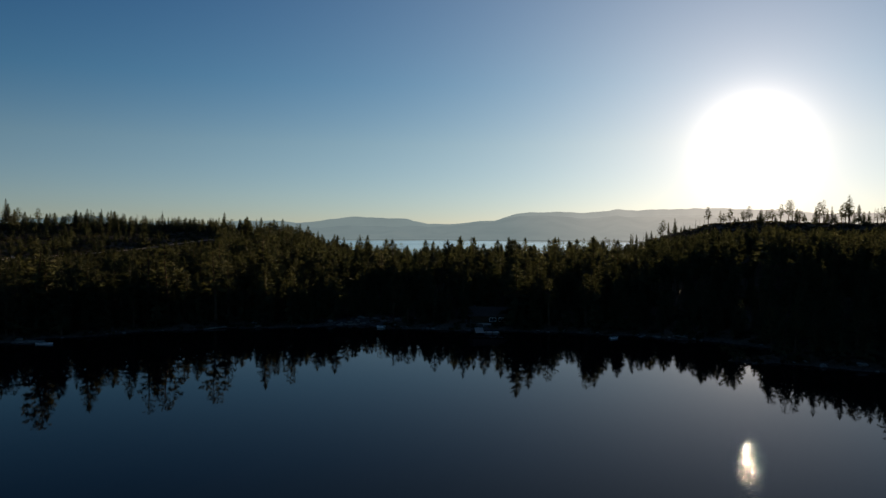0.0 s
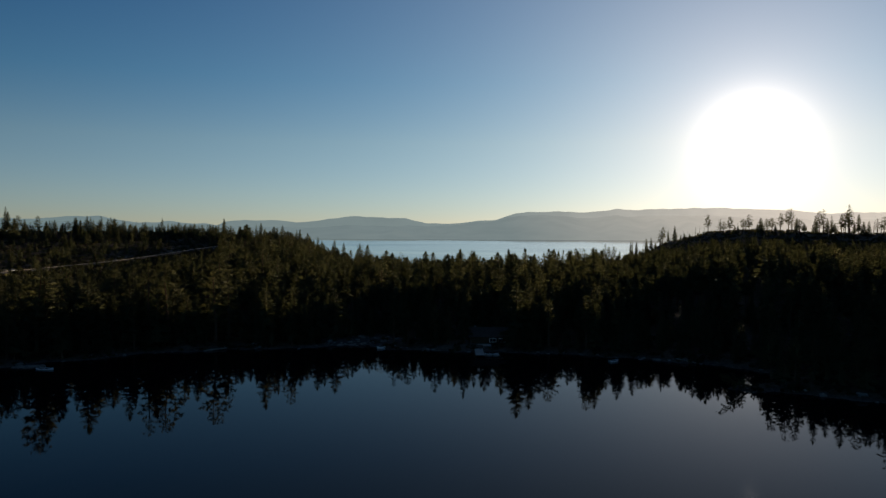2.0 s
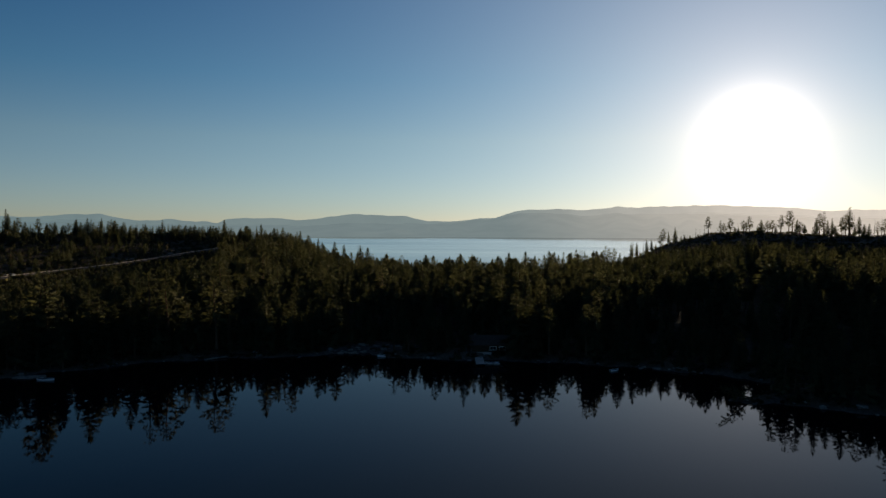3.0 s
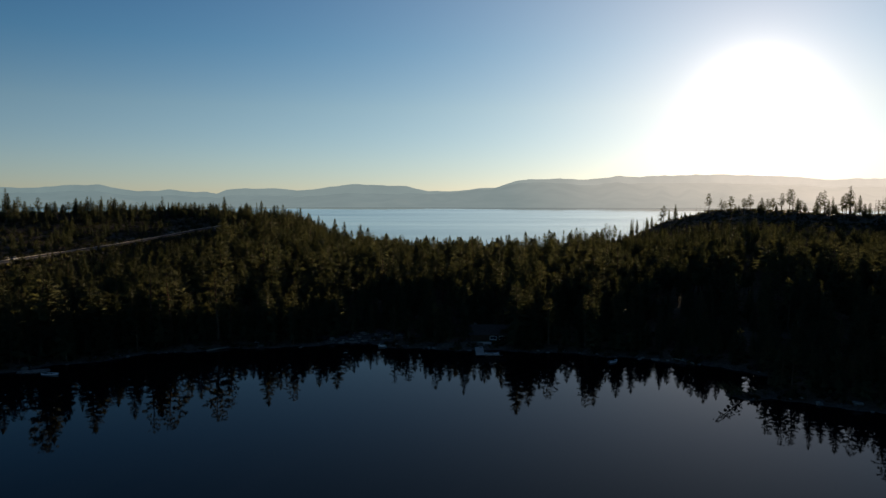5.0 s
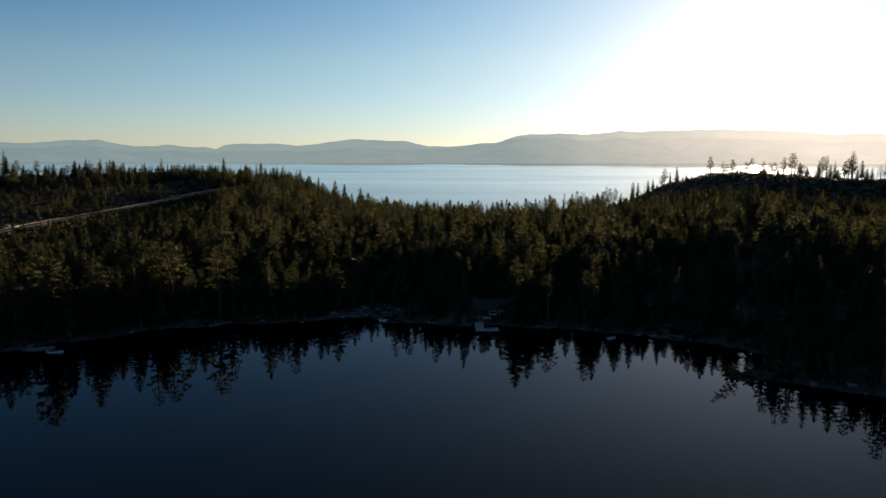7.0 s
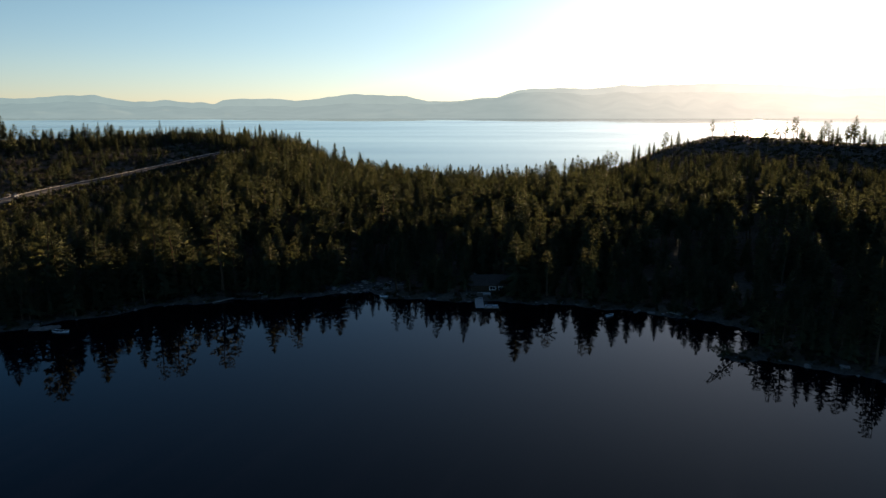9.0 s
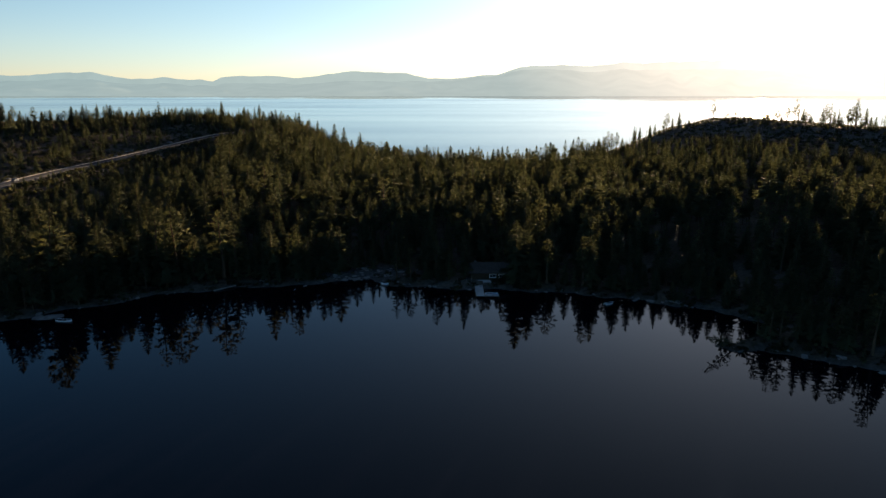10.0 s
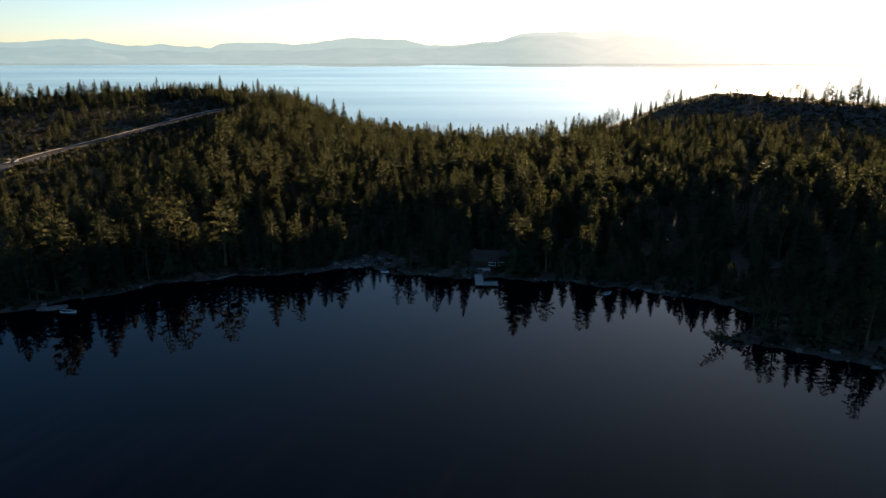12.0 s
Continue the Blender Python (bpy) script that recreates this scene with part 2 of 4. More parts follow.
# ---------------------------------------------------------------- mesh helpers
def mesh_of(name, verts, faces, materials, slots=None, tint=None, soft=None):
    me = bpy.data.meshes.new(name)
    me.from_pydata(verts.tolist() if hasattr(verts, "tolist") else verts, [], faces.tolist() if hasattr(faces, "tolist") else faces)
    for m in materials:
        me.materials.append(m)
    if slots is not None:
        me.polygons.foreach_set("material_index", np.asarray(slots, dtype=np.int32))
    if tint is not None:
        me.attributes.new("tint", "FLOAT", "POINT").data.foreach_set("value", np.asarray(tint, dtype=np.float32))
    if soft is not None:
        me.attributes.new("soft", "FLOAT_VECTOR", "POINT").data.foreach_set("vector", np.asarray(soft, dtype=np.float32).ravel())
    me.update()
    return me


def part(name, bm, material, parent, label=""):
    me = bpy.data.meshes.new(name)
    bm.to_mesh(me)
    bm.free()
    me.materials.append(material)
    ob = new(name, me)
    ob.parent = parent
    return tagged(ob, label)


def box(bm, size, at=(0, 0, 0), turn=(0, 0, 0), bevel=0.0):
    m = Matrix.LocRotScale(at, Euler([radians(a) for a in turn]), size)
    made = bmesh.ops.create_cube(bm, size=1.0, matrix=m)
    if bevel:
        edges = list({e for v in made["verts"] for e in v.link_edges})
        bmesh.ops.bevel(bm, geom=edges, offset=bevel, segments=2, affect="EDGES")
    return bm


def rod(bm, a, b, r0, r1=None, sides=8):
    a, b = Vector(a), Vector(b)
    m = Matrix.Translation((a + b) / 2) @ (b - a).to_track_quat("Z", "Y").to_matrix().to_4x4()
    bmesh.ops.create_cone(bm, cap_ends=True, segments=sides, radius1=r0, radius2=r0 if r1 is None else r1, depth=(b - a).length, matrix=m)
    return bm


def smooth(a, b, x):
    t = np.clip((x - a) / (b - a), 0, 1)
    return t * t * (3 - 2 * t)


# ---------------------------------------------------------------- the lie of the land
# shore of the small lake, metres, clockwise from the far left of the cove
SHORE = np.array([(-121, 186), (-114, 190), (-105, 198), (-97, 202), (-90, 210), (-78, 215), (-69, 218), (-57, 221), (-44, 222), (-35, 229),
                  (-25, 229), (-15, 222), (-3, 219), (10, 218), (20, 217), (31, 215), (46, 211), (58, 206), (71, 199), (81, 191), (88, 184),
                  (85, 176.5), (75, 173.5), (67.5, 168), (69.5, 164), (77, 163.5), (85, 161), (94, 154), (112, 140), (160, 100), (230, 30), (270, -80), (240, -230),
                  (100, -340), (-120, -340), (-280, -230), (-310, -40), (-240, 75), (-165, 150)], dtype=float)
# crest of the moraine: bearing x/y, distance y, height of the ground
CREST_U = [-0.80, -0.557, -0.474, -0.369, -0.302, -0.264, -0.20, -0.138, -0.07, 0.0, 0.08, 0.12, 0.20, 0.256, 0.30, 0.365, 0.43, 0.48, 0.557, 0.80]
CREST_Y = [470, 537, 573, 640, 652, 676, 662, 640, 590, 520, 495, 490, 545, 582, 562, 545, 500, 478, 445, 400]
CREST_Z = [31, 32, 32, 32, 32, 27, 20, 4, -3, 4, 3, 0, 3, 11, 25.5, 34, 36.5, 35.5, 34.5, 35]
LAKE_LEVEL = -5.0
ROAD = np.array([(-201, 240, 14), (-210, 320, 15), (-214, 385, 15.2), (-207.5, 455, 16.2), (-199, 500, 18.2), (-180, 558, 22.8), (-166, 585, 24), (-144, 612, 22)], dtype=float)


def shore_distance(x, y):
    """Metres from the shore, positive on land."""
    best = np.full(x.shape, 1e9)
    inside = np.zeros(x.shape, bool)
    for (ax, ay), (bx, by) in zip(SHORE, np.roll(SHORE, -1, 0)):
        dx, dy = bx - ax, by - ay
        t = np.clip(((x - ax) * dx + (y - ay) * dy) / (dx * dx + dy * dy), 0, 1)
        best = np.minimum(best, np.hypot(x - ax - t * dx, y - ay - t * dy))
        if ay != by:
            inside ^= ((ay > y) != (by > y)) & (x < ax + (y - ay) / (by - ay) * dx)
    wobble = 1.3 * np.sin(x * 0.31 + 0.4 * np.sin(y * 0.23)) + 0.9 * np.sin(x * 0.83 + y * 0.6)
    return np.where(inside, -best, best) + wobble * np.exp(-best / 25)


def road_near(x, y):
    """Distance from the road's middle line and the road's height there."""
    best, high = np.full(x.shape, 1e9), np.zeros(x.shape)
    for (ax, ay, az), (bx, by, bz) in zip(ROAD[:-1], ROAD[1:]):
        dx, dy = bx - ax, by - ay
        t = np.clip(((x - ax) * dx + (y - ay) * dy) / (dx * dx + dy * dy), 0, 1)
        d = np.hypot(x - ax - t * dx, y - ay - t * dy)
        high = np.where(d < best, az + t * (bz - az), high)
        best = np.minimum(best, d)
    return best, high


def rough_ground(x, y):
    return (1.1 * np.sin(x * 0.061 + 1.3 * np.sin(y * 0.043)) * np.cos(y * 0.052 + 0.8) + 0.5 * np.sin(x * 0.19 + y * 0.11) * np.sin(y * 0.17 - x * 0.07))


def ground_height(x, y):
    x, y = np.asarray(x, float), np.asarray(y, float)
    d = shore_distance(x, y)
    u = np.clip(x / np.maximum(y, 60.0), -0.8, 0.8)
    cy, cz = np.interp(u, CREST_U, CREST_Y), np.interp(u, CREST_U, CREST_Z)
    left = np.maximum(cy - y, 0)
    s = np.maximum(d, 0) / (np.maximum(d, 0) + left + 1e-6)
    bend = np.interp(u, [-0.6, -0.3, 0.0, 0.25, 0.45], [1.7, 2.1, 1.6, 1.5, 1.15])
    land = cz * s ** bend + np.minimum(np.maximum(d, 0) * 0.28, 1.5)
    beyond = np.maximum(y - cy, 0)
    land = land - 42 * smooth(15, 330, beyond) - np.maximum(beyond - 330, 0) * 0.05
    back = smooth(120, -60, y)                      # low hills round the rest of the lake
    land = land * (1 - back) + back * np.minimum(np.maximum(d, 0) * 0.12, 45)
    land = np.maximum(land, -70)
    land = land + rough_ground(x, y) * smooth(6, 40, d)
    rd, rz = road_near(x, y)
    bench = np.where(rd < 7, 1.0, np.exp(-((rd - 7) / 16) ** 2))
    land = land * (1 - bench) + (rz - 0.35) * bench
    return np.where(d > 0, land, np.maximum(d * 0.22, -8))


def steps(*runs):
    out = []
    for a, b, n in runs:
        out += list(np.linspace(a, b, n, endpoint=False))
    return np.array(out + [runs[-1][1]])


def make_ground():
    gx = steps((-5200, -1200, 8), (-1200, -420, 26), (-420, 420, 210), (420, 1200, 26), (1200, 5200, 8))
    gy = steps((-1500, -400, 14), (-400, 120, 40), (120, 260, 70), (260, 720, 100), (720, 1100, 24), (1100, 5100, 10))
    x, y = np.meshgrid(gx, gy)
    z = ground_height(x, y)
    n, k = len(gx), len(gy)
    i = np.arange((k - 1) * n).reshape(k - 1, n)[:, :-1].ravel()
    me = mesh_of("ground", np.stack([x, y, z], -1).reshape(-1, 3), np.stack([i, i + 1, i + n + 1, i + n], 1), [FLOOR])
    d = shore_distance(x, y)
    u = x / np.maximum(y, 60)
    rd, _ = road_near(x, y)
    bare = np.maximum(smooth(1.5, 0.3, d), 0.45 * smooth(12, 6, rd))
    cove = smooth(14, 4, np.hypot((x + 28) * 0.5, y - 234))
    bare = np.maximum(bare, cove)
    bare = np.maximum(bare, 0.55 * smooth(0.28, 0.36, u) * smooth(70, 25, np.interp(u, CREST_U, CREST_Y) - y))
    me.attributes.new("bare", "FLOAT", "POINT").data.foreach_set("value", bare.ravel().astype(np.float32))
    me.polygons.foreach_set("use_smooth", np.ones(len(me.polygons), bool))
    return tagged(new("ground", me), "wooded moraine ground of brown duff and pale granite soil", "ground", kind="structure")


def sheet(name, gx, gy, z, material, label):
    x, y = np.meshgrid(gx, gy)
    n, k = len(gx), len(gy)
    i = np.arange((k - 1) * n).reshape(k - 1, n)[:, :-1].ravel()
    me = mesh_of(name, np.stack([x, y, np.full(x.shape, float(z))], -1).reshape(-1, 3), np.stack([i, i + 1, i + n + 1, i + n], 1), [material])
    return tagged(new(name, me), label, "lake", kind="structure")


make_ground()
sheet("water_small_lake", np.linspace(-380, 330, 12), np.linspace(-400, 262, 12), 0.0, WATER, "still dark mountain lake mirroring the pines")
sheet("water_large_lake", np.linspace(-5100, 5100, 30), np.linspace(600, 4800, 24), LAKE_LEVEL, OPEN_WATER, "wide pale blue lake ruffled by streaks of wind")


# ---------------------------------------------------------------- far mountains
SKYLINE = [(-5200, 100), (-3800, 125), (-3113, 116), (-2708, 106), (-2560, 114), (-2431, 129), (-2339, 122), (-2247, 130), (-2155, 108), (-2009, 86), (-1861, 87),
           (-1787, 100), (-1622, 76), (-1548, 87), (-1475, 67), (-1419, 99), (-1308, 103), (-1050, 103), (-959, 89), (-866, 97), (-682, 123),
           (-579, 134), (-516, 127), (-454, 131), (-369, 120), (-240, 120), (-93, 88), (54, 86), (238, 107), (349, 114), (422, 140), (514, 162),
           (642, 170), (789, 172), (936, 165), (1083, 182), (1142, 195), (1193, 182), (1432, 192), (1781, 202), (2332, 185), (2535, 166),
           (2627, 175), (3141, 176), (5200, 170)]


def mountains(name, y0, y1, share, drop, material, label, seed):
    """A range with spurs: ground rises from the far shore to a crest that follows the skyline."""
    gx = np.linspace(-5200, 5200, 521)
    rows = np.linspace(0, 1, 15)
    top = np.interp(gx, *zip(*SKYLINE))
    k = np.exp(-np.linspace(-2, 2, 5) ** 2)
    top = np.convolve(np.pad(top, 2, mode="edge"), k / k.sum(), "valid") * 0.5 + np.interp(gx, *zip(*SKYLINE)) * 0.5
    rng = np.random.RandomState(seed)
    small = np.convolve(rng.normal(0, 2.4, len(gx) + 2), [0.3, 0.4, 0.3], "valid")
    top = LAKE_LEVEL + (top - LAKE_LEVEL) * share(gx) - drop + small
    verts = []
    for r in rows:
        spur = 1 - 0.16 * np.sin(r * math.pi) * (1 + np.sin(gx * 0.021 + 3 * np.sin(gx * 0.004) + seed))
        z = LAKE_LEVEL - 4 + (top - LAKE_LEVEL + 4) * r ** 0.8 * spur
        verts.append(np.stack([gx * (y0 + (y1 - y0) * r) / 4750, np.full(gx.shape, y0 + (y1 - y0) * r), z], -1))
    verts.append(np.stack([gx * 1.02, np.full(gx.shape, y1 + 60), np.full(gx.shape, LAKE_LEVEL - 6)], -1))
    n, k = len(gx), len(verts)
    i = np.arange((k - 1) * n).reshape(k - 1, n)[:, :-1].ravel()
    me = mesh_of(name, np.concatenate(verts), np.stack([i, i + 1, i + n + 1, i + n], 1), [material])
    me.polygons.foreach_set("use_smooth", np.ones(len(me.polygons), bool))
    return tagged(new(name, me), label, "mountain range", kind="structure")


mountains("backdrop_range_behind", 4690, 4750, lambda x: 1.0 + 0 * x, 0.0, RANGE_BACK, "blue-grey mountain range beyond the lake with painted evening haze", 3)
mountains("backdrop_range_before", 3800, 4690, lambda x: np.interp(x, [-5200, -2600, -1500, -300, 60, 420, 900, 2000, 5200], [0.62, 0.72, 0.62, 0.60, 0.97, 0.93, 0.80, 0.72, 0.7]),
          2.0, RANGE_FRONT, "nearer wooded ridges along the far shore with painted haze", 8)


# ---------------------------------------------------------------- trees
def diamonds(base, axis, side, length, width, rng, lift=0.0):
    """Flat tufts: base points, unit axes, unit side vectors; four corners each."""
    n = len(base)
    mid = base + axis * (length * 0.5)[:, None]
    mid[:, 2] += lift
    tip = base + axis * length[:, None]
    half = side * (width * 0.5)[:, None]
    v = np.stack([base, mid + half, tip, mid - half], 1).reshape(-1, 3)
    q = np.arange(n)[:, None] * 4
    return v, np.concatenate([q + [[0, 1, 2]], q + [[0, 2, 3]]])


def unit(v):
    return v / np.maximum(np.linalg.norm(v, axis=1, keepdims=True), 1e-9)


def trunk_mesh(high, r, rng, sides=6, rings=5, bend=0.15):
    z = np.linspace(-0.6, high, rings)
    off = np.cumsum(rng.normal(0, bend, (rings, 2)), 0) * np.linspace(0, 1, rings)[:, None]
    rad = r * np.maximum(1 - np.maximum(z, 0) / high, 0.06) ** 0.9
    rad[0] *= 1.35
    a = np.arange(sides) * 2 * math.pi / sides
    v = np.concatenate([np.stack([np.cos(a) * q + o[0], np.sin(a) * q + o[1], np.full(sides, h)], 1) for h, q, o in zip(z, rad, off)])
    f = []
    for k in range(rings - 1):
        for i in range(sides):
            j = (i + 1) % sides
            a0, b0, c0, d0 = k * sides + i, k * sides + j, (k + 1) * sides + j, (k + 1) * sides + i
            f += [(a0, b0, c0), (a0, c0, d0)]
    return v, np.array(f)


def sprays(base, axis, side, length, width):
    """Pointed sprays of needles, a triangle each: base points, unit axes, unit side vectors."""
    n = len(base)
    half = side * (width * 0.5)[:, None]
    v = np.stack([base + half, base + axis * length[:, None], base - half], 1).reshape(-1, 3)
    return v, np.arange(n)[:, None] * 3 + [[0, 1, 2]]


def fir_crown(rng, high, spread, limbs, bare=0.08, full=1.0, tufts=9):
    """A ragged spire of drooping branches that wind up the trunk, for a tree of that height."""
    s = (np.arange(limbs) + rng.uniform(0, 1, limbs)) / limbs
    h = bare + (0.97 - bare) * (0.8 * s + 0.2 * (1 - np.sqrt(1 - s)))
    az = np.arange(limbs) * 2.39996 + rng.normal(0, 0.35, limbs)
    ln = (1.02 * spread * (1 - h) ** 0.85 * (0.6 + 0.4 * smooth(bare - 0.02, bare + 0.1, h)) + 0.12 * spread) * rng.uniform(0.72, 1.12, limbs)
    ln = ln * (1 + 0.18 * np.sin(h * 23 + rng.uniform(0, 6)) * np.sin(az * 2 + h * 9))
    ln[rng.uniform(0, 1, limbs) > 0.94 * full] *= 0.45
    dip = rng.uniform(-0.50, -0.10, limbs) + 0.75 * h ** 1.5
    axis = unit(np.stack([np.cos(az), np.sin(az), dip], 1))
    across = unit(np.stack([-np.sin(az), np.cos(az), np.zeros(limbs)], 1))
    base = np.stack([np.zeros(limbs), np.zeros(limbs), high * h], 1)
    V, F, n = [], [], 0
    for k in range(tufts):
        start = (k + rng.uniform(0, 1, limbs)) / tufts * 0.8 + 0.02
        fan = (1 if k % 2 else -1) * rng.uniform(0.15, 0.75, limbs)
        way = unit(axis + across * fan[:, None] + rng.normal(0, 0.16, (limbs, 3)))
        side = unit(across + np.stack([np.zeros(limbs), np.zeros(limbs), rng.normal(0, 0.9, limbs)], 1))
        v, f = sprays(base + axis * (ln * start)[:, None], way, side, ln * (0.62 - 0.28 * start), ln * (1.85 / (tufts + 1)) * (1.05 - 0.5 * start) + 0.03 * spread)
        V.append(v), F.append(f + n)
        n += len(v)
    v, f = sprays(np.array([[0, 0, high * 0.90]] * 3), unit(np.array([[0.02, 0, 1.0], [0, 0.02, 1.0], [0.01, 0.01, 1.0]])), np.array([[1.0, 0, 0], [0, 1.0, 0], [0.7, 0.7, 0]]),
                  np.full(3, high * 0.10), np.full(3, spread * 0.26))
    V.append(v), F.append(f + n)
    return np.concatenate(V), np.concatenate(F)


def pine_crown(rng, high, spread, limbs, clumps, tufts, bare=0.35, flat=0.5):
    """An open crown: limbs at all sides with clumps of needles along their outer ends."""
    h = bare + (1 - bare) * (np.arange(limbs) + rng.uniform(0, 1, limbs)) / limbs
    az = np.arange(limbs) * 2.4 + rng.normal(0, 0.4, limbs)
    t = np.clip((h - bare) / (1 - bare), 0, 1)
    shape = (0.35 + 0.65 * smooth(0, flat * 0.5, t)) * (1 - t) ** 0.6 + 0.1
    ln = spread * np.maximum(shape, 0.12) * rng.uniform(0.55, 1.15, limbs)
    rise = rng.uniform(-0.25, 0.25, limbs) + 0.65 * (h - bare)
    axis = unit(np.stack([np.cos(az), np.sin(az), rise], 1))
    base = np.stack([np.zeros(limbs), np.zeros(limbs), high * h * 0.97], 1)
    side = unit(np.stack([-np.sin(az), np.cos(az), np.zeros(limbs)], 1))
    v, f = diamonds(base, axis, side, ln, np.full(limbs, 0.14), rng)
    V, F, n = [v], [f], len(v)
    for c in range(clumps):
        at = base + axis * (ln * rng.uniform(0.35, 0.95, limbs))[:, None] + rng.normal(0, 0.10 * spread, (limbs, 3)) * [1, 1, 0.4]
        size = spread * 0.29 * rng.uniform(0.6, 1.25, limbs) * np.maximum(shape, 0.45)
        for k in range(tufts):
            way = unit(rng.normal(0, 1, (limbs, 3)) * [1, 1, 0.55] + axis * 0.4 + [0, 0, 0.3])
            sd = unit(np.cross(way, rng.normal(0, 1, (limbs, 3))))
            v, f = sprays(at - way * (size * 0.15)[:, None], way, sd, size * rng.uniform(0.7, 1.1, limbs), size * (1.45 / tufts ** 0.6))
            V.append(v), F.append(f + n)
            n += len(v)
    return np.concatenate(V), np.concatenate(F)


def snag_mesh(rng, high):
    v, f = trunk_mesh(high, high * 0.014 + 0.08, rng, 5, 6, 0.12)
    m = int(high * 1.3)
    az, h = rng.uniform(0, 6.28, m), rng.uniform(0.25, 0.97, m) * high
    axis = unit(np.stack([np.cos(az), np.sin(az), rng.uniform(-0.3, 0.4, m)], 1))
    w, g = diamonds(np.stack([0 * h, 0 * h, h], 1), axis, unit(np.cross(axis, [[0, 0.2, 1.0]] * m)), rng.uniform(0.4, 1.5, m) * (1.15 - h / high), np.full(m, 0.13), rng)
    return np.concatenate([v, w]), np.concatenate([f, g + len(v)])


def bush_mesh(rng, n=22):
    p = unit(rng.normal(0, 1, (n, 3)))
    p[:, 2] = np.abs(p[:, 2])
    at = p * rng.uniform(0.2, 0.75, n)[:, None]
    ax = unit(p + rng.normal(0, 0.5, (n, 3)))
    size = rng.uniform(0.45, 0.8, n)
    return diamonds(at, ax, unit(np.cross(ax, rng.normal(0, 1, (n, 3)))), size, size * 0.8, rng)


# every kind is modelled 20 m high and scaled; (trunk, crown) of vertices and faces
rng = np.random.RandomState(11)
FIRS = [(trunk_mesh(19.5, 0.30, rng), fir_crown(rng, 20, w, 150, b, c)) for w, b, c in ((4.8, 0.06, 1), (4.1, 0.08, 1), (5.3, 0.05, 1), (4.4, 0.12, 0.97), (3.5, 0.08, 1), (4.8, 0.16, 0.95))]
PINES = [(trunk_mesh(19.2, 0.36, rng, bend=0.25), pine_crown(rng, 20, w, n, 5, 8, b, c)) for w, n, b, c in ((4.2, 54, 0.26, 0.5), (3.6, 46, 0.36, 0.55), (4.6, 50, 0.30, 0.6), (3.4, 44, 0.2, 0.45), (4.1, 38, 0.45, 0.65))]
FAR_FIRS = [(trunk_mesh(19, 0.3, rng, 4, 3), fir_crown(rng, 20, w, 96, b, 1.0, 6)) for w, b in ((5.0, 0.08), (4.4, 0.10), (5.6, 0.06), (3.9, 0.10), (5.0, 0.12))]
# inside the wood the shaded lower limbs have died back
DEEP_FIRS = [(trunk_mesh(19, 0.3, rng, 4, 3), fir_crown(rng, 20, w, 98, b, 1.0, 6)) for w, b in ((5.2, 0.40), (4.6, 0.36), (5.8, 0.42), (4.1, 0.38), (5.2, 0.44), (4.8, 0.34))]
FAR_PINES = [(trunk_mesh(19, 0.36, rng, 4, 3), pine_crown(rng, 20, w, n, 2, 7, b, c)) for w, n, b, c in ((4.6, 40, 0.30, 0.45), (4.0, 38, 0.34, 0.5), (5.0, 40, 0.32, 0.5))]


def soft_normals(v):
    """Outward normals of a crown's round, for vertices of a tree 20 m high."""
    n = v * [1.0, 1.0, 0.0]
    n = n / np.maximum(np.linalg.norm(n, axis=1, keepdims=True), 0.6)
    n[:, 2] = 0.35 + 0.35 * (v[:, 2] / 20) ** 2
    return unit(n)


def tree_thing(name, kind, material, label, category):
    (tv, tf), (cv, cf) = kind
    root = tagged(new(name), label, category)
    trunk = new("trunk", mesh_of("trunk", tv, tf, [BARK]))
    crown = new("crown", mesh_of("crown", cv, cf, [material], tint=np.full(len(cv), 0.5), soft=soft_normals(cv)))
    trunk.parent = crown.parent = root
    return root


FIR_LABEL = "dark green fir with a pointed ragged crown, standing among others"
PINE_LABEL = "tall pine with a bare lower trunk and open needle clumps"
fir_models = [tree_thing("fir_tree", k, FIR, FIR_LABEL, "tree") for k in FIRS]
pine_models = [tree_thing("pine_tree", k, PINE, PINE_LABEL, "tree") for k in PINES]
used = set()
TAKEN = []                            # x, y of every tree that stands as a thing


def plant(models, pick, x, y, tall, wide=1.0, group="", label="", z=None):
    pick %= len(models)
    if z is None:
        z = float(ground_height(np.array([x]), np.array([y]))[0])
    s = tall / 20
    m = Matrix.LocRotScale((x, y, z - 0.1), Euler((radians(rng.normal(0, 1.0)), radians(rng.normal(0, 1.0)), rng.uniform(0, 6.28))), None)
    ob = models[pick]
    if ob.name in used:
        ob = copy_thing(ob, m)
    else:
        used.add(ob.name)
        ob.matrix_basis = m
    ob.scale = (s * wide, s * wide, s)
    TAKEN.append((x, y))
    return tagged(ob, label, group=group)


# trees at the water's edge that stand out in the mirror: x, y, height; p for the pines
EDGE_WEST = """-122 200 19 f, -119 203 16 p, -114.5 206 27 p, -112 207.5 25 f, -105 211 16 f, -102.5 212 23 f, -100.5 214 18 f, -94 220 21 f, -89 222 26 p, -83.7 224.5 25.5 p, -79.6 225.5 16.5 p, -76 226.5 16.5 f, -70.6 228 24 p, -67 229 19 p,
-60.4 230 11 f, -55.5 230.4 20 f, -47.4 230.7 18.5 p, -44.6 232 13 f, -40 235.5 15 f, -38.4 237 14 f, -35 238 16.5 f, -30 240 11.5 f, -24 239 10 f, -15.3 230 12.5 p, -10.8 229 11.5 p, -5.4 228 11 f"""
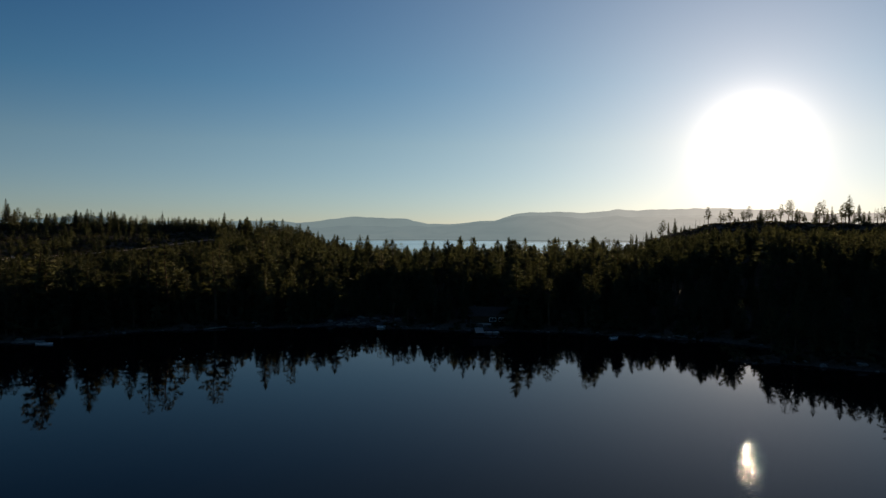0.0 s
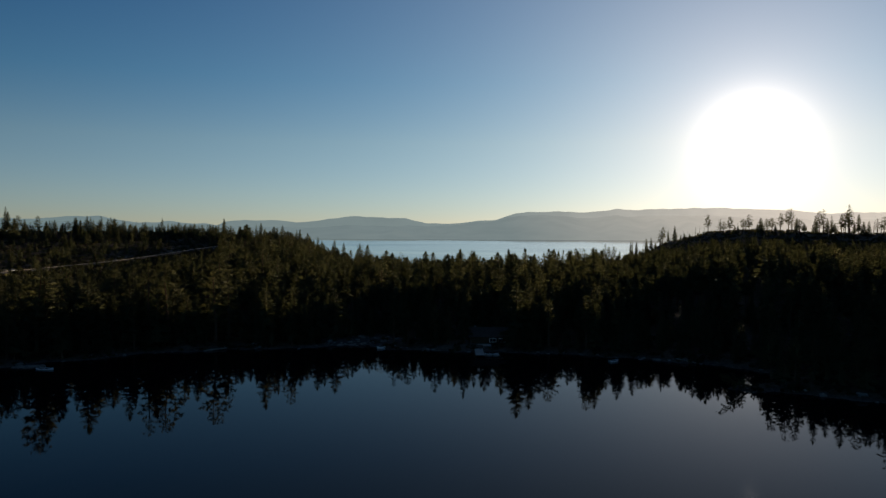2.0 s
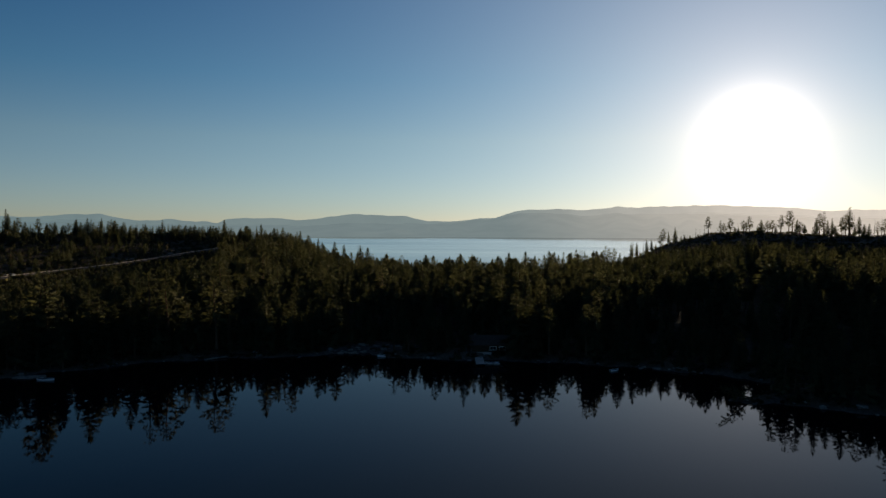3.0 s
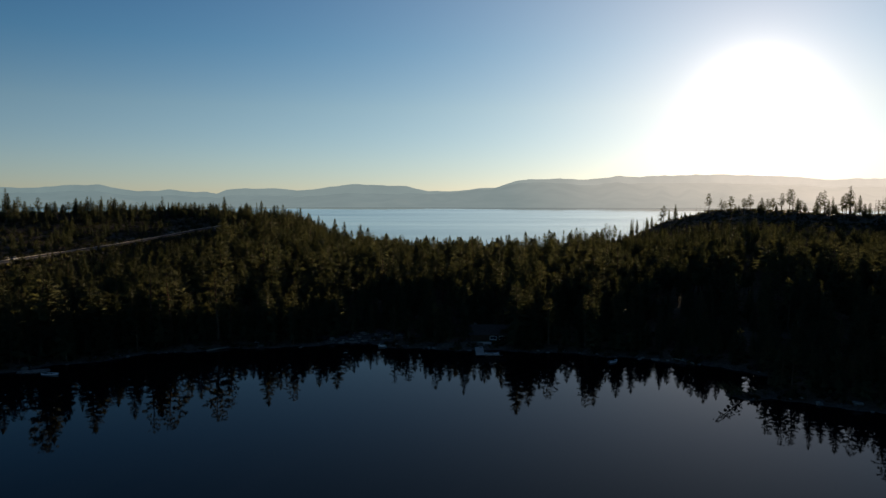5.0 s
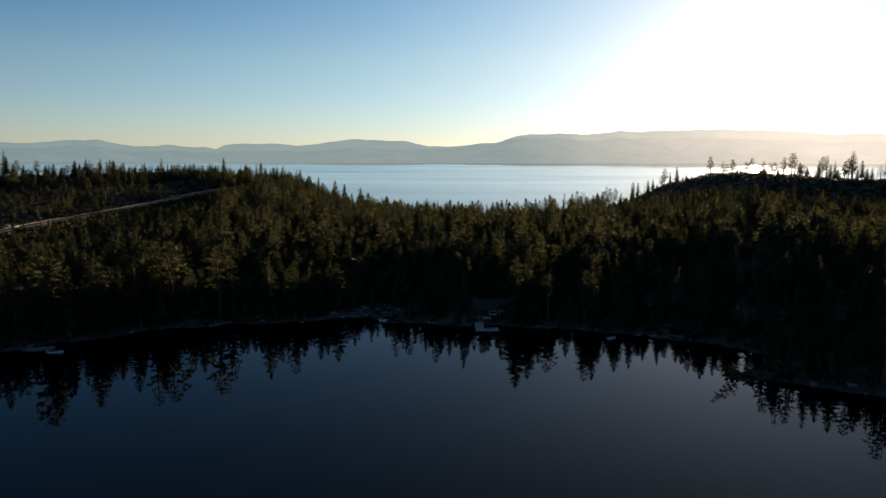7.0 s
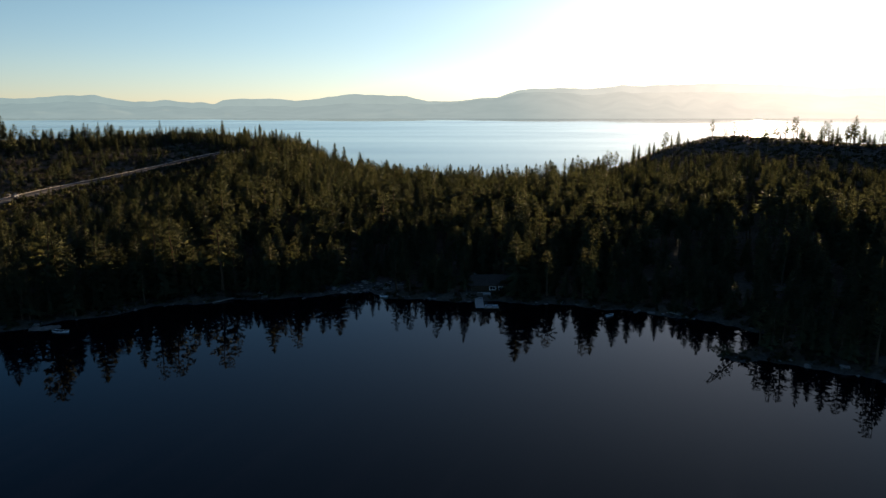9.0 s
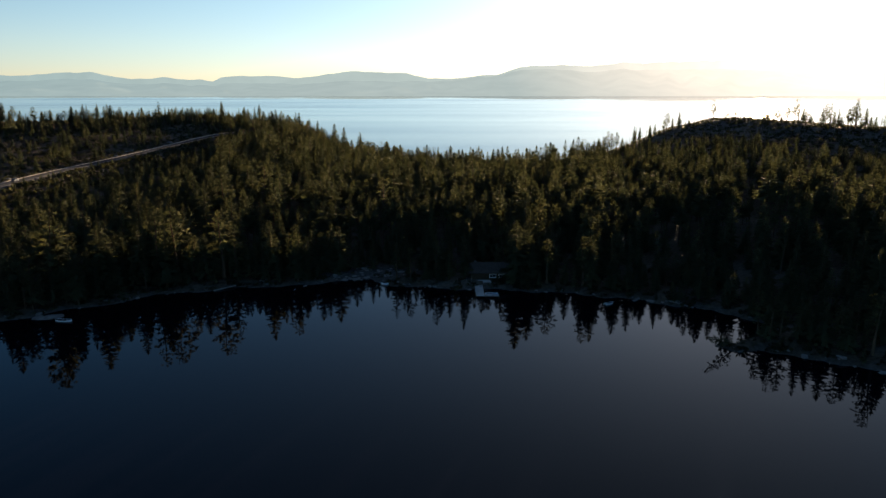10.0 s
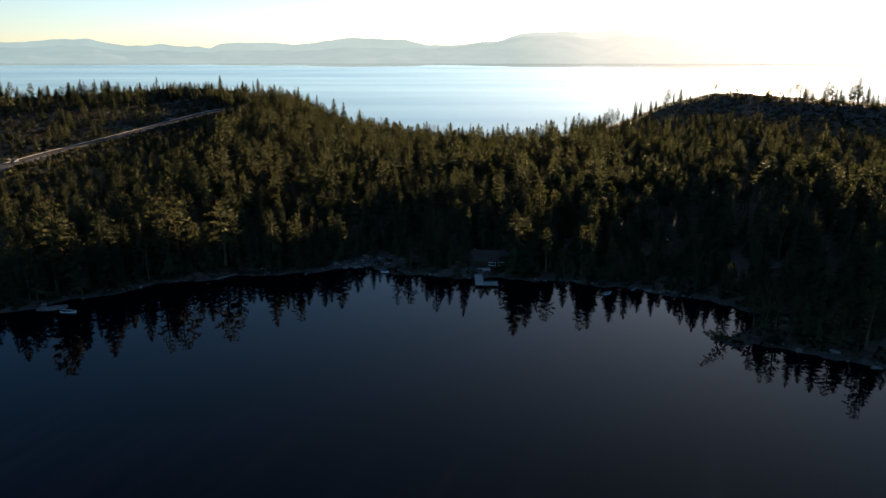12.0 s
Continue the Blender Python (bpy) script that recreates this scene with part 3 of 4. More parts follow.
EDGE_EAST = """-2.3 227.5 13.5 p, 1.8 227 11 f, 6.8 229 16 f, 24 233 17.5 p, 26.5 226 18.5 f, 22.6 227 16.5 p, 22.9 224.6 21 f, 27 224 15 f, 32.3 223 15.5 p, 37.6 221 10.5 f, 43 219.6 17 p, 45.5 219 16.5 f, 51.8 216.6 13 f, 55.6 215 12 f,
63 212 9.5 f, 74 205 12 f, 80 178.5 13 p, 80 172 12 p, 80 173 10 f, 82.5 172 11.5 p, 86 170 12 f, 88 168.7 10 f, 90.7 167 12 f, 93 165 12 p, 94.6 164 11 f, 99 161 16 p"""
EDGE = EDGE_WEST + ", " + EDGE_EAST
for k, row in enumerate(EDGE.split(",")):
    x, y, tall, sort = row.split()
    if sort == "p":
        plant(pine_models, k, float(x), float(y) - 3.0, float(tall) - 0.9, 1.25, "trees at the water's edge", "open-crowned pine standing at the edge of the dark lake")
    else:
        plant(fir_models, k, float(x), float(y) - 3.0, float(tall) - 0.9, 1.12, "trees at the water's edge", "pointed fir standing at the edge of the dark lake")

# a pine that leans out over the water from the end of the spit
leaning = plant(pine_models, 3, 71.0, 167.6, 11.5, 1.0, "trees at the water's edge", "pine leaning far out over the lake from a low spit")
leaning.rotation_euler = (radians(4), radians(-71), 0.5)

# trees that stand out against the lake and the mountains on the crests: x, y, height of the top; f fir, t thin fir, p pine
SHOULDER = """112 542 20.2 f, 117 552 18.9 f, 121 550 24.1 p, 125 558 27.4 p, 128 560 25.5 p, 135 572 25.6 p, 138 566 21.8 f, 152 587 29.6 f, 152 582 30.7 t, 154 577 29.5 f, 159 566 31.9 f, 164 571 32.3 f, 164 559 29.0 t, 166 554 36.1 p, 171 565 40.8 p, 173 557 38.6 t, 180 563 42.1 f,
182 555 34.8 f, 186 559 36.0 f, 185 544 35.8 f, 199 545 50.2 p, 201 526 46.7 p, 203 525 44.7 p, 205 518 48.3 p"""
HILLTOP = """207 515 41.5 f, 211 519 40.7 f, 212 513 46.7 p, 212 508 45.9 p, 212 502 49.4 p, 217 501 43.1 f, 217 495 47.0 f, 219 490 46.2 p, 219 483 46.6 p, 224 489 41.7 f, 224 482 49.9 p, 230 483 52.9 p, 229 476 53.2 p, 233 478 46.9 f, 229 466 45.4 p, 234 470 43.6 f, 235 458 47.2 f,
239 461 50.8 p, 237 452 51.7 p, 242 457 45.4 f, 244 455 47.9 f, 243 450 42.9 f, 243 442 48.1 p, 244 440 49.8 p, 247 442 54.3 p, 252 449 52.0 p, 250 441 43.7 f, 255 445 48.5 f, 253 436 43.7 f, 254 433 44.0 f, 261 436 45.7 p, 263 433 46.7 p"""
WEST_CREST = """-319 529 53.2 f, -314 524 49.5 f, -312 533 46.7 p, -305 529 43.8 f, -303 536 39.6 f, -297 532 46.2 p, -299 547 42.8 f, -295 551 43.6 f, -287 548 41.5 f, -286 554 42.8 p, -282 557 45.7 f, -278 556 43.2 f, -277 565 43.1 p, -272 565 39.2 f, -271 573 44.4 p, -265 574 45.2 f, -264 583 45.2 f,
-265 596 41.0 f, -261 597 39.1 f, -255 596 39.6 p, -257 607 40.4 f, -253 617 42.6 f, -249 617 40.3 p, -245 626 41.6 f, -241 628 38.2 f, -233 641 42.9 p, -230 644 39.9 f, -224 644 41.9 f, -221 645 42.4 f, -212 640 41.0 p, -205 641 41.0 f, -202 647 40.4 f, -198 657 47.4 f"""
WEST_SHOULDER = """-186 661 36.7 f, -181 668 41.9 f, -178 670 39.4 p, -174 676 41.7 f, -170 678 43.6 f, -164 669 37.9 f, -158 674 38.7 f, -152 664 39.6 f, -144 661 36.7 f, -140 665 35.6 f, -129 654 37.5 f, -121 660 31.8 f, -111 645 31.1 f, -96 643 28.3 f, -87 635 25.9 f"""
CREST_LABELS = {"f": "dark conifer rising above the ridge's treeline", "t": "thin scorched fir on the burnt slope", "p": "open-crowned pine on the ridge against the lake"}
for k, row in enumerate(", ".join((SHOULDER, HILLTOP, WEST_CREST, WEST_SHOULDER)).split(",")):
    x, y, top, sort = row.split()
    x, y, top = float(x), float(y), float(top)
    z = float(ground_height(np.array([x]), np.array([y]))[0])
    tall = max(top - z, 4.5)
    wide = {"f": 1.1, "t": 0.6, "p": 1.5}[sort] * min(max(11 / tall, 0.75), 1.5) * (1.25 if x < 0 else 0.85 if sort == "f" and x < 200 else 1.0)
    plant([pine_models[0], pine_models[2], pine_models[3]] if sort == "p" else fir_models, k + 2, x, y, tall, wide, "trees along the crest", CREST_LABELS[sort], z)


# ---------------------------------------------------------------- the rest of the forest
def scatter(cell, x0, x1, y0, y1, seed):
    r = np.random.RandomState(seed)
    gx, gy = np.meshgrid(np.arange(x0, x1, cell), np.arange(y0, y1, cell))
    n = gx.size
    return gx.ravel() + r.uniform(-0.48, 0.48, n) * cell, gy.ravel() + r.uniform(-0.48, 0.48, n) * cell, r


def stand(x, y, r):
    """Chance that a tree grows at a place, and its usual height."""
    d = shore_distance(x, y)
    u = x / y
    cy = np.interp(u, CREST_U, CREST_Y)
    rd, rz = road_near(x, y)
    left = cy - y
    below = (x > np.interp(y, ROAD[:, 1], ROAD[:, 0])) & (y < 556)
    chance = 0.95 * (d > 1.6) * (np.abs(u) < 0.645) * (left > -10) * (rd > np.where(below, 8, 9))
    patch = np.sin(x * 0.045 + 2 * np.sin(y * 0.02)) * np.sin(y * 0.039 + 1.0)
    chance = chance * np.where((u < -0.30) & (left < 165) & (left > 42), 0.38 + 0.3 * patch, 1.0)        # rocky slope over the road
    top = smooth(0.25, 0.31, u)
    chance = chance * (1 - top * (1 - 0.85 * smooth(35, 90, left)))                                    # bare hilltop
    chance = np.where(np.hypot((x + 28) * 0.5, y - 235) < 7, 0, chance)                                    # clearing at the cove
    chance = np.where((np.abs(x - 14) < 11) & (y < 238), 0, chance)                                        # round the cabin
    chance = np.where((x > 60) & (x < 85) & (y < 181), 0, chance)                                          # open spit
    tall = np.interp(d, [0, 30, 120, 400], [14.5, 18.5, 17, 13.0]) + 2.0 * patch
    tall = np.where((u < -0.30) & (left < 165) & (left > 44) & ~below, tall * 0.5, tall)
    tall = np.where((u < -0.12) & (left < 44), tall * np.interp(left, [0, 44], [0.64, 0.74]), tall)
    room = np.where(below & (rd < 60), np.maximum(rz - ground_height(x, y) + 1.8 + np.maximum(rd - 14, 0) * 0.12, 5.5), 99)
    return chance, np.minimum(tall, room)


def forest():
    x, y, r = scatter(6.7, -480, 480, 130, 730, 21)
    chance, tall = stand(x, y, r)
    keep = r.uniform(0, 1, x.size) < chance
    x, y, tall = x[keep], y[keep], tall[keep]
    taken = np.array(TAKEN)
    free = np.array([np.min(np.hypot(taken[:, 0] - a, taken[:, 1] - b)) > 2.6 for a, b in zip(x, y)])
    x, y, tall = x[free], y[free], tall[free]
    z = ground_height(x, y)
    tall = np.clip(tall * r.normal(1.0, 0.25, x.size), 6, 27)
    # no tree of the wood tops those that stand out at the water's edge below it
    edge = sorted((float(q.split()[0]) / float(q.split()[1]), (float(q.split()[2]) + 38) / float(q.split()[1])) for q in EDGE.split(","))
    limit = np.interp(x / y, [e[0] for e in edge], [e[1] for e in edge]) * y - 38 - z
    tall = np.maximum(np.minimum(tall, limit * r.uniform(0.78, 0.98, x.size)), 4.5)
    # nor hides the road from the lake
    bend = ROAD[:, 0] / ROAD[:, 1]
    yr, zr = np.interp(x / y, bend, ROAD[:, 1]), np.interp(x / y, bend, ROAD[:, 2])
    sight = np.where((x / y < -0.31) & (y < yr - 8), 29.3 - (29.3 - zr) * y / yr - z, 99)
    tall = np.maximum(np.minimum(tall, sight * r.uniform(0.8, 1.12, x.size)), 4.0)
    # the burnt hilltop stays clear of the wood below it
    brow = 29.3 + (np.interp(x / y, CREST_U, CREST_Z) - 29.3) * y / np.interp(x / y, CREST_U, CREST_Y) - z
    tall = np.where((x / y > 0.225) & (x / y < 0.62), np.minimum(tall, np.maximum(brow + r.uniform(-3.5, 0.5, x.size) + 9 * smooth(0.33, 0.24, x / y), 2.0)), tall)
    # the low saddle leaves the large lake in sight
    dip = np.minimum(29.3 - 0.0095 * y, 46.3 - 0.056 * y) - z + r.uniform(-3.0, 3.4, x.size) + 16 * smooth(-0.05, -0.12, x / y) + 8 * smooth(0.08, 0.19, x / y)
    tall = np.where((x / y > -0.16) & (x / y < 0.2), np.minimum(tall, np.maximum(dip, 4.0)), tall)
    # a gap in the trees through which the low sun reaches the water
    run, off = (x - 44) * sun_way.x + (y - 105) * sun_way.y, np.abs((x - 44) * sun_way.y - (y - 105) * sun_way.x)
    gap = np.where((off < 4.5) & (run > 20), run * 0.1122 - 1.5 - z, 99)
    tall = np.minimum(tall, gap)
    open_ = tall > 2.4
    x, y, z, tall = x[open_], y[open_], z[open_], tall[open_]
    near = np.argsort(y - 0.9 * np.interp(x / y, [s[0] / s[1] for s in SHORE[:28]], [s[1] for s in SHORE[:28]]))
    own = set(near[:460].tolist())
    count = {"fir": 0, "pine": 0}
    # young trees close to the water
    ux, uy, _ = scatter(4.4, -150, 130, 140, 250, 88)
    ud = shore_distance(ux, uy)
    fill = (ud > 1.2) & (ud < 20) & (np.abs(ux / uy) < 0.7) & (r.uniform(0, 1, ux.size) < 0.65) & ~((np.abs(ux - 13) < 10) & (uy < 230)) & (np.hypot((ux + 28) * 0.5, uy - 232) > 6) & ~((ux > 60) & (ux < 84) & (uy < 181))
    x, y = np.concatenate([x, ux[fill]]), np.concatenate([y, uy[fill]])
    z = np.concatenate([z, ground_height(ux[fill], uy[fill])])
    room = np.interp(ux[fill] / uy[fill], [e[0] for e in edge], [e[1] for e in edge]) * uy[fill] - 38
    tall = np.concatenate([tall, np.clip(r.uniform(0.3, 0.85, int(fill.sum())) * room, 2.5, 10.0)])
    lone = np.interp(x / y, CREST_U, CREST_Y) - y
    open_wood = (tall < 9) | (shore_distance(x, y) < 22) | ((x / y < -0.28) & (lone < 175)) | (lone < 25)
    V, F, S, T, N, n = [], [], [], [], [], 0
    for i in range(x.size):
        pine = r.uniform() < 0.16
        if i in own and count["pine" if pine else "fir"] < 240:
            count["pine" if pine else "fir"] += 1
            plant(pine_models if pine else fir_models, int(r.randint(30)), x[i], y[i], tall[i], r.uniform(0.85, 1.15), "trees of the lakeside wood", z=z[i])
            continue
        kinds = FAR_PINES if pine else FAR_FIRS if open_wood[i] else DEEP_FIRS
        (tv, tf), (cv, cf) = kinds[r.randint(len(kinds))]
        s, w, a = tall[i] / 20, tall[i] / 20 * r.uniform(0.95, 1.3), r.uniform(0, 6.28)
        c, q = math.cos(a) * w, math.sin(a) * w
        tone = r.uniform()
        for v, f, slot in ((tv, tf, 2), (cv, cf, 1 if pine else 0)):
            V.append(np.stack([v[:, 0] * c - v[:, 1] * q + x[i], v[:, 0] * q + v[:, 1] * c + y[i], v[:, 2] * s + z[i]], 1))
            F.append(f + n)
            S.append(np.full(len(f), slot))
            T.append(np.full(len(v), tone))
            e = soft_normals(v)
            N.append(np.stack([e[:, 0] * math.cos(a) - e[:, 1] * math.sin(a), e[:, 0] * math.sin(a) + e[:, 1] * math.cos(a), e[:, 2]], 1))
            n += len(v)
    me = mesh_of("conifer_forest", np.concatenate(V), np.concatenate(F), [FIR, PINE, BARK], np.concatenate(S), np.concatenate(T), np.concatenate(N))
    tagged(new("conifer_forest", me), "dense mixed forest of firs and pines on the moraine", "forest", kind="stuff")


forest()


def brush():
    x, y, r = scatter(4.2, -480, 480, 140, 700, 5)
    d, u = shore_distance(x, y), x / y
    cy = np.interp(u, CREST_U, CREST_Y)
    rd, _ = road_near(x, y)
    chance = 0.10 + 0.75 * (d < 9) + 0.85 * ((u < -0.28) & (cy - y < 200)) + 0.9 * (rd < 36) + 0.85 * smooth(0.24, 0.34, u) * smooth(170, 80, cy - y)
    keep = (r.uniform(0, 1, x.size) < chance) & (d > 0.9) & (np.abs(u) < 0.68) & (cy - y > -25) & (rd > 6)
    x, y, low = x[keep], y[keep], d[keep] < 9
    bx, by, _ = scatter(2.3, -150, 130, 140, 250, 6)
    bd = shore_distance(bx, by)
    keep = (bd > 0.7) & (bd < 5.5) & (r.uniform(0, 1, bx.size) < 0.6) & (np.hypot((bx + 28) * 0.5, by - 232) > 5) & ~((np.abs(bx - 11) < 4) & (by < 228))
    x, y, low = np.concatenate([x, bx[keep]]), np.concatenate([y, by[keep]]), np.concatenate([low, np.ones(int(keep.sum()), bool)])
    z = ground_height(x, y)
    rd, _ = road_near(x, y)
    scrub = np.where((rd > 9) & (rd < 40) & (x > np.interp(y, ROAD[:, 1], ROAD[:, 0])), 1.5, 1.0)   # tall thickets below the road
    kinds = [bush_mesh(r) for _ in range(5)]
    V, F, T, N, n = [], [], [], [], 0
    for i in range(x.size):
        v, f = kinds[r.randint(5)]
        s, a = r.uniform(0.8, 2.3) * (0.85 if low[i] else scrub[i]), r.uniform(0, 6.28)
        V.append(np.stack([(v[:, 0] * math.cos(a) - v[:, 1] * math.sin(a)) * s + x[i], (v[:, 0] * math.sin(a) + v[:, 1] * math.cos(a)) * s + y[i], v[:, 2] * s * 0.75 + z[i] - 0.1], 1))
        F.append(f + n)
        T.append(np.full(len(v), r.uniform()))
        N.append(unit(V[-1] - [x[i], y[i], z[i] - 0.6]))
        n += len(v)
    me = mesh_of("brush", np.concatenate(V), np.concatenate(F), [BRUSH], tint=np.concatenate(T), soft=np.concatenate(N))
    tagged(new("brush", me), "low olive-brown scrub scattered over open slopes", "shrubs", kind="stuff")


brush()


# ---------------------------------------------------------------- dead trees on the burnt slope
# those that show against the water: x, y, height of the top
SKYLINE_SNAGS = """145 581 23.0, 148 585 24.7, 157 571 27.8, 159 577 31.2, 160 566 31.1, 167 564 31.5, 175 557 36.9, 177 549 38.7, 189 549 37.9, 193 554 41.3, 195 552 40.4, 196 544 44.7, 238 461 48.3, 258 435 46.7, 264 437 48.4, 245 444 46.8, 241 459 48.3,
222 484 46.2"""


def snags():
    r = np.random.RandomState(77)
    models = []
    for k in range(5):
        v, f = snag_mesh(r, 12.0)
        models.append(mesh_of("dead_tree", v, f, [DEAD]))
    places = []
    for row in SKYLINE_SNAGS.split(","):
        x, y, top = (float(q) for q in row.split())
        z = float(ground_height(np.array([x]), np.array([y]))[0])
        places.append((x, y, z, max(top - z, 4.0) / 12))
    for k in range(46):
        u = r.uniform(0.225, 0.375) if k < 34 else r.uniform(0.38, 0.6)
        y = float(np.interp(u, CREST_U, CREST_Y)) - (r.uniform(-4, 12) if k < 14 else r.uniform(-4, 120))
        z = float(ground_height(np.array([u * y]), np.array([y]))[0])
        places.append((u * y, y, z, r.uniform(0.35, 0.75)))
    for k, (x, y, z, s) in enumerate(places):
        ob = new("dead_tree", models[k % 5])
        ob.matrix_basis = Matrix.LocRotScale((x, y, z), Euler((radians(r.normal(0, 3)), radians(r.normal(0, 3)), r.uniform(0, 6.28))), (s, s, s))
        tagged(ob, "burnt bare dead tree trunk on the open slope", "dead tree", "dead trees on the slope")
    ob = new("dead_tree", models[2])
    ob.matrix_basis = Matrix.LocRotScale((-149, 505.5, 14.8), Euler((0, radians(25), 0)), (1.5, 1.5, 1.75))
    tagged(ob, "tall bleached dead pine leaning among the living trees", "dead tree")


snags()


# ---------------------------------------------------------------- road cut into the left ridge
def road_line(n=90):
    """Evenly spaced points and unit side vectors along the road."""
    p = ROAD
    t = np.linspace(0, len(p) - 1.001, n)
    i = t.astype(int)
    f = (t - i)[:, None]
    g = np.vstack([2 * p[0] - p[1], p, 2 * p[-1] - p[-2]])
    a, b, c, d = g[i], g[i + 1], g[i + 2], g[i + 3]
    q = 0.5 * (2 * b + (c - a) * f + (2 * a - 5 * b + 4 * c - d) * f ** 2 + (3 * b - a - 3 * c + d) * f ** 3)
    way = np.gradient(q[:, :2], axis=0)
    way /= np.linalg.norm(way, axis=1, keepdims=True)
    return q, np.stack([way[:, 1], -way[:, 0]], 1), way


def strip(name, offsets, material, label, category):
    """A long body whose cross-section is given as (across, up) pairs."""
    q, side, _ = road_line()
    k = len(offsets)
    V = np.concatenate([np.concatenate([q[:, :2] + side * o, (q[:, 2] + h)[:, None]], 1)[:, None] for o, h in offsets], 1).reshape(-1, 3)
    F = []
    for s in range(len(q) - 1):
        for j in range(k):
            a, b = s * k + j, s * k + (j + 1) % k
            F.append((a, b, b + k, a + k))
    return tagged(new(name, mesh_of(name, V, F, [material])), label, category, kind="structure")


strip("road", [(-2.8, -0.6), (-2.8, 0.0), (0, 0.08), (2.8, 0.0), (2.8, -0.6)], ASPHALT, "dark asphalt mountain road cut into the ridge", "road")
strip("road_verge", [(-3.7, -0.6), (-3.8, 0.16), (-2.85, 0.02), (-2.85, -0.6)], VERGE, "strip of pale dirt along the upper edge of the road", "road verge")
strip("road_bank", [(2.85, -0.5), (2.85, 0.02), (4.3, -0.1), (8.0, -2.6), (8.0, -4.0)], GRAVEL, "loose grey gravel bank below the road", "road bank")


# ---------------------------------------------------------------- stones
def stone_mesh(seed, cuts=2):
    bm = bmesh.new()
    bmesh.ops.create_icosphere(bm, subdivisions=cuts, radius=1.0)
    for v in bm.verts:
        n = noise.noise(v.co * 1.3 + Vector((seed * 7.1, 0, 0))) * 0.45 + noise.noise(v.co * 3.1 + Vector((0, seed * 3.3, 0))) * 0.15
        v.co *= 1 + n
        v.co.z = max(v.co.z * 0.72, -0.35)
    me = bpy.data.meshes.new("boulder")
    bm.to_mesh(me)
    bm.free()
    me.materials.append(GRANITE)
    return me


STONES = [stone_mesh(k) for k in range(6)]


def boulder(k, x, y, size, stretch=1.0, label="rounded grey granite boulder on the lake shore", group="boulders on the shore", z=None):
    r = np.random.RandomState(900 + k)
    if z is None:
        z = float(ground_height(np.array([x]), np.array([y]))[0])
    ob = new("boulder", STONES[k % 6])
    ob.matrix_basis = Matrix.LocRotScale((x, y, z + size * 0.12), Euler((0, 0, r.uniform(0, 6.28))), (size * stretch, size, size * r.uniform(0.6, 0.9)))
    return tagged(ob, label, "boulder", group)


def shore_stones():
    r = np.random.RandomState(31)
    k = 0
    for a, b in zip(SHORE[:28], SHORE[1:29]):
        length = float(np.hypot(*(b - a)))
        n = int(length / 2.1)
        for _ in range(n):
            t = r.uniform()
            p = a + (b - a) * t
            nrm = np.array([-(b - a)[1], (b - a)[0]]) / length
            p = p + nrm * r.uniform(-0.8, 1.8)
            boulder(k, float(p[0]), float(p[1]), float(np.clip(r.lognormal(-1.0, 0.45), 0.2, 0.9)), r.uniform(1.0, 1.7))
            k += 1
    for _ in range(85):                                # stony clearing at the head of the cove
        x, y = r.normal(-27, 8), r.uniform(228.5, 238)
        boulder(k, x, y, float(np.clip(r.lognormal(-0.95, 0.5), 0.2, 1.0)), r.uniform(1.0, 1.6), group="boulders in the cove")
        k += 1
    boulder(k + 1, -58, 224.3, 1.2, 1.2, "large pale boulder standing among shore pines")
    q, side, _ = road_line(150)
    for _ in range(150):                               # rubble on the slope at the road
        i = r.randint(10, 140)
        off = -5.5 - abs(r.normal(0, 9)) if r.uniform() < 0.6 else r.uniform(4.5, 11)
        x, y = q[i][:2] + side[i] * off
        boulder(k + 2, float(x), float(y), float(np.clip(r.lognormal(-0.45, 0.5), 0.3, 2.2)), r.uniform(1.0, 1.5), "pale broken granite rock on the roadside slope", "rocks by the road")
        k += 1


shore_stones()


# ---------------------------------------------------------------- jetty, boats and cabin at the shore
def plank_deck(name, x0, x1, y0, y1, z, along_x, parent):
    """Boards with gaps laid across the jetty's length."""
    bm = bmesh.new()
    r = random.Random(int(x0 * 10 + y0))
    a, b = (x0, x1) if along_x else (y0, y1)
    n = int((b - a) / 0.2)
    for i in range(n):
        c = a + (i + 0.5) * (b - a) / n
        dz = r.uniform(-0.008, 0.008)
        if along_x:
            box(bm, (0.18, y1 - y0 + r.uniform(-0.05, 0.05), 0.05), (c, (y0 + y1) / 2, z + dz))
        else:
            box(bm, (x1 - x0 + r.uniform(-0.05, 0.05), 0.18, 0.05), ((x0 + x1) / 2, c, z + dz))
    return part(name, bm, PLANK, parent)


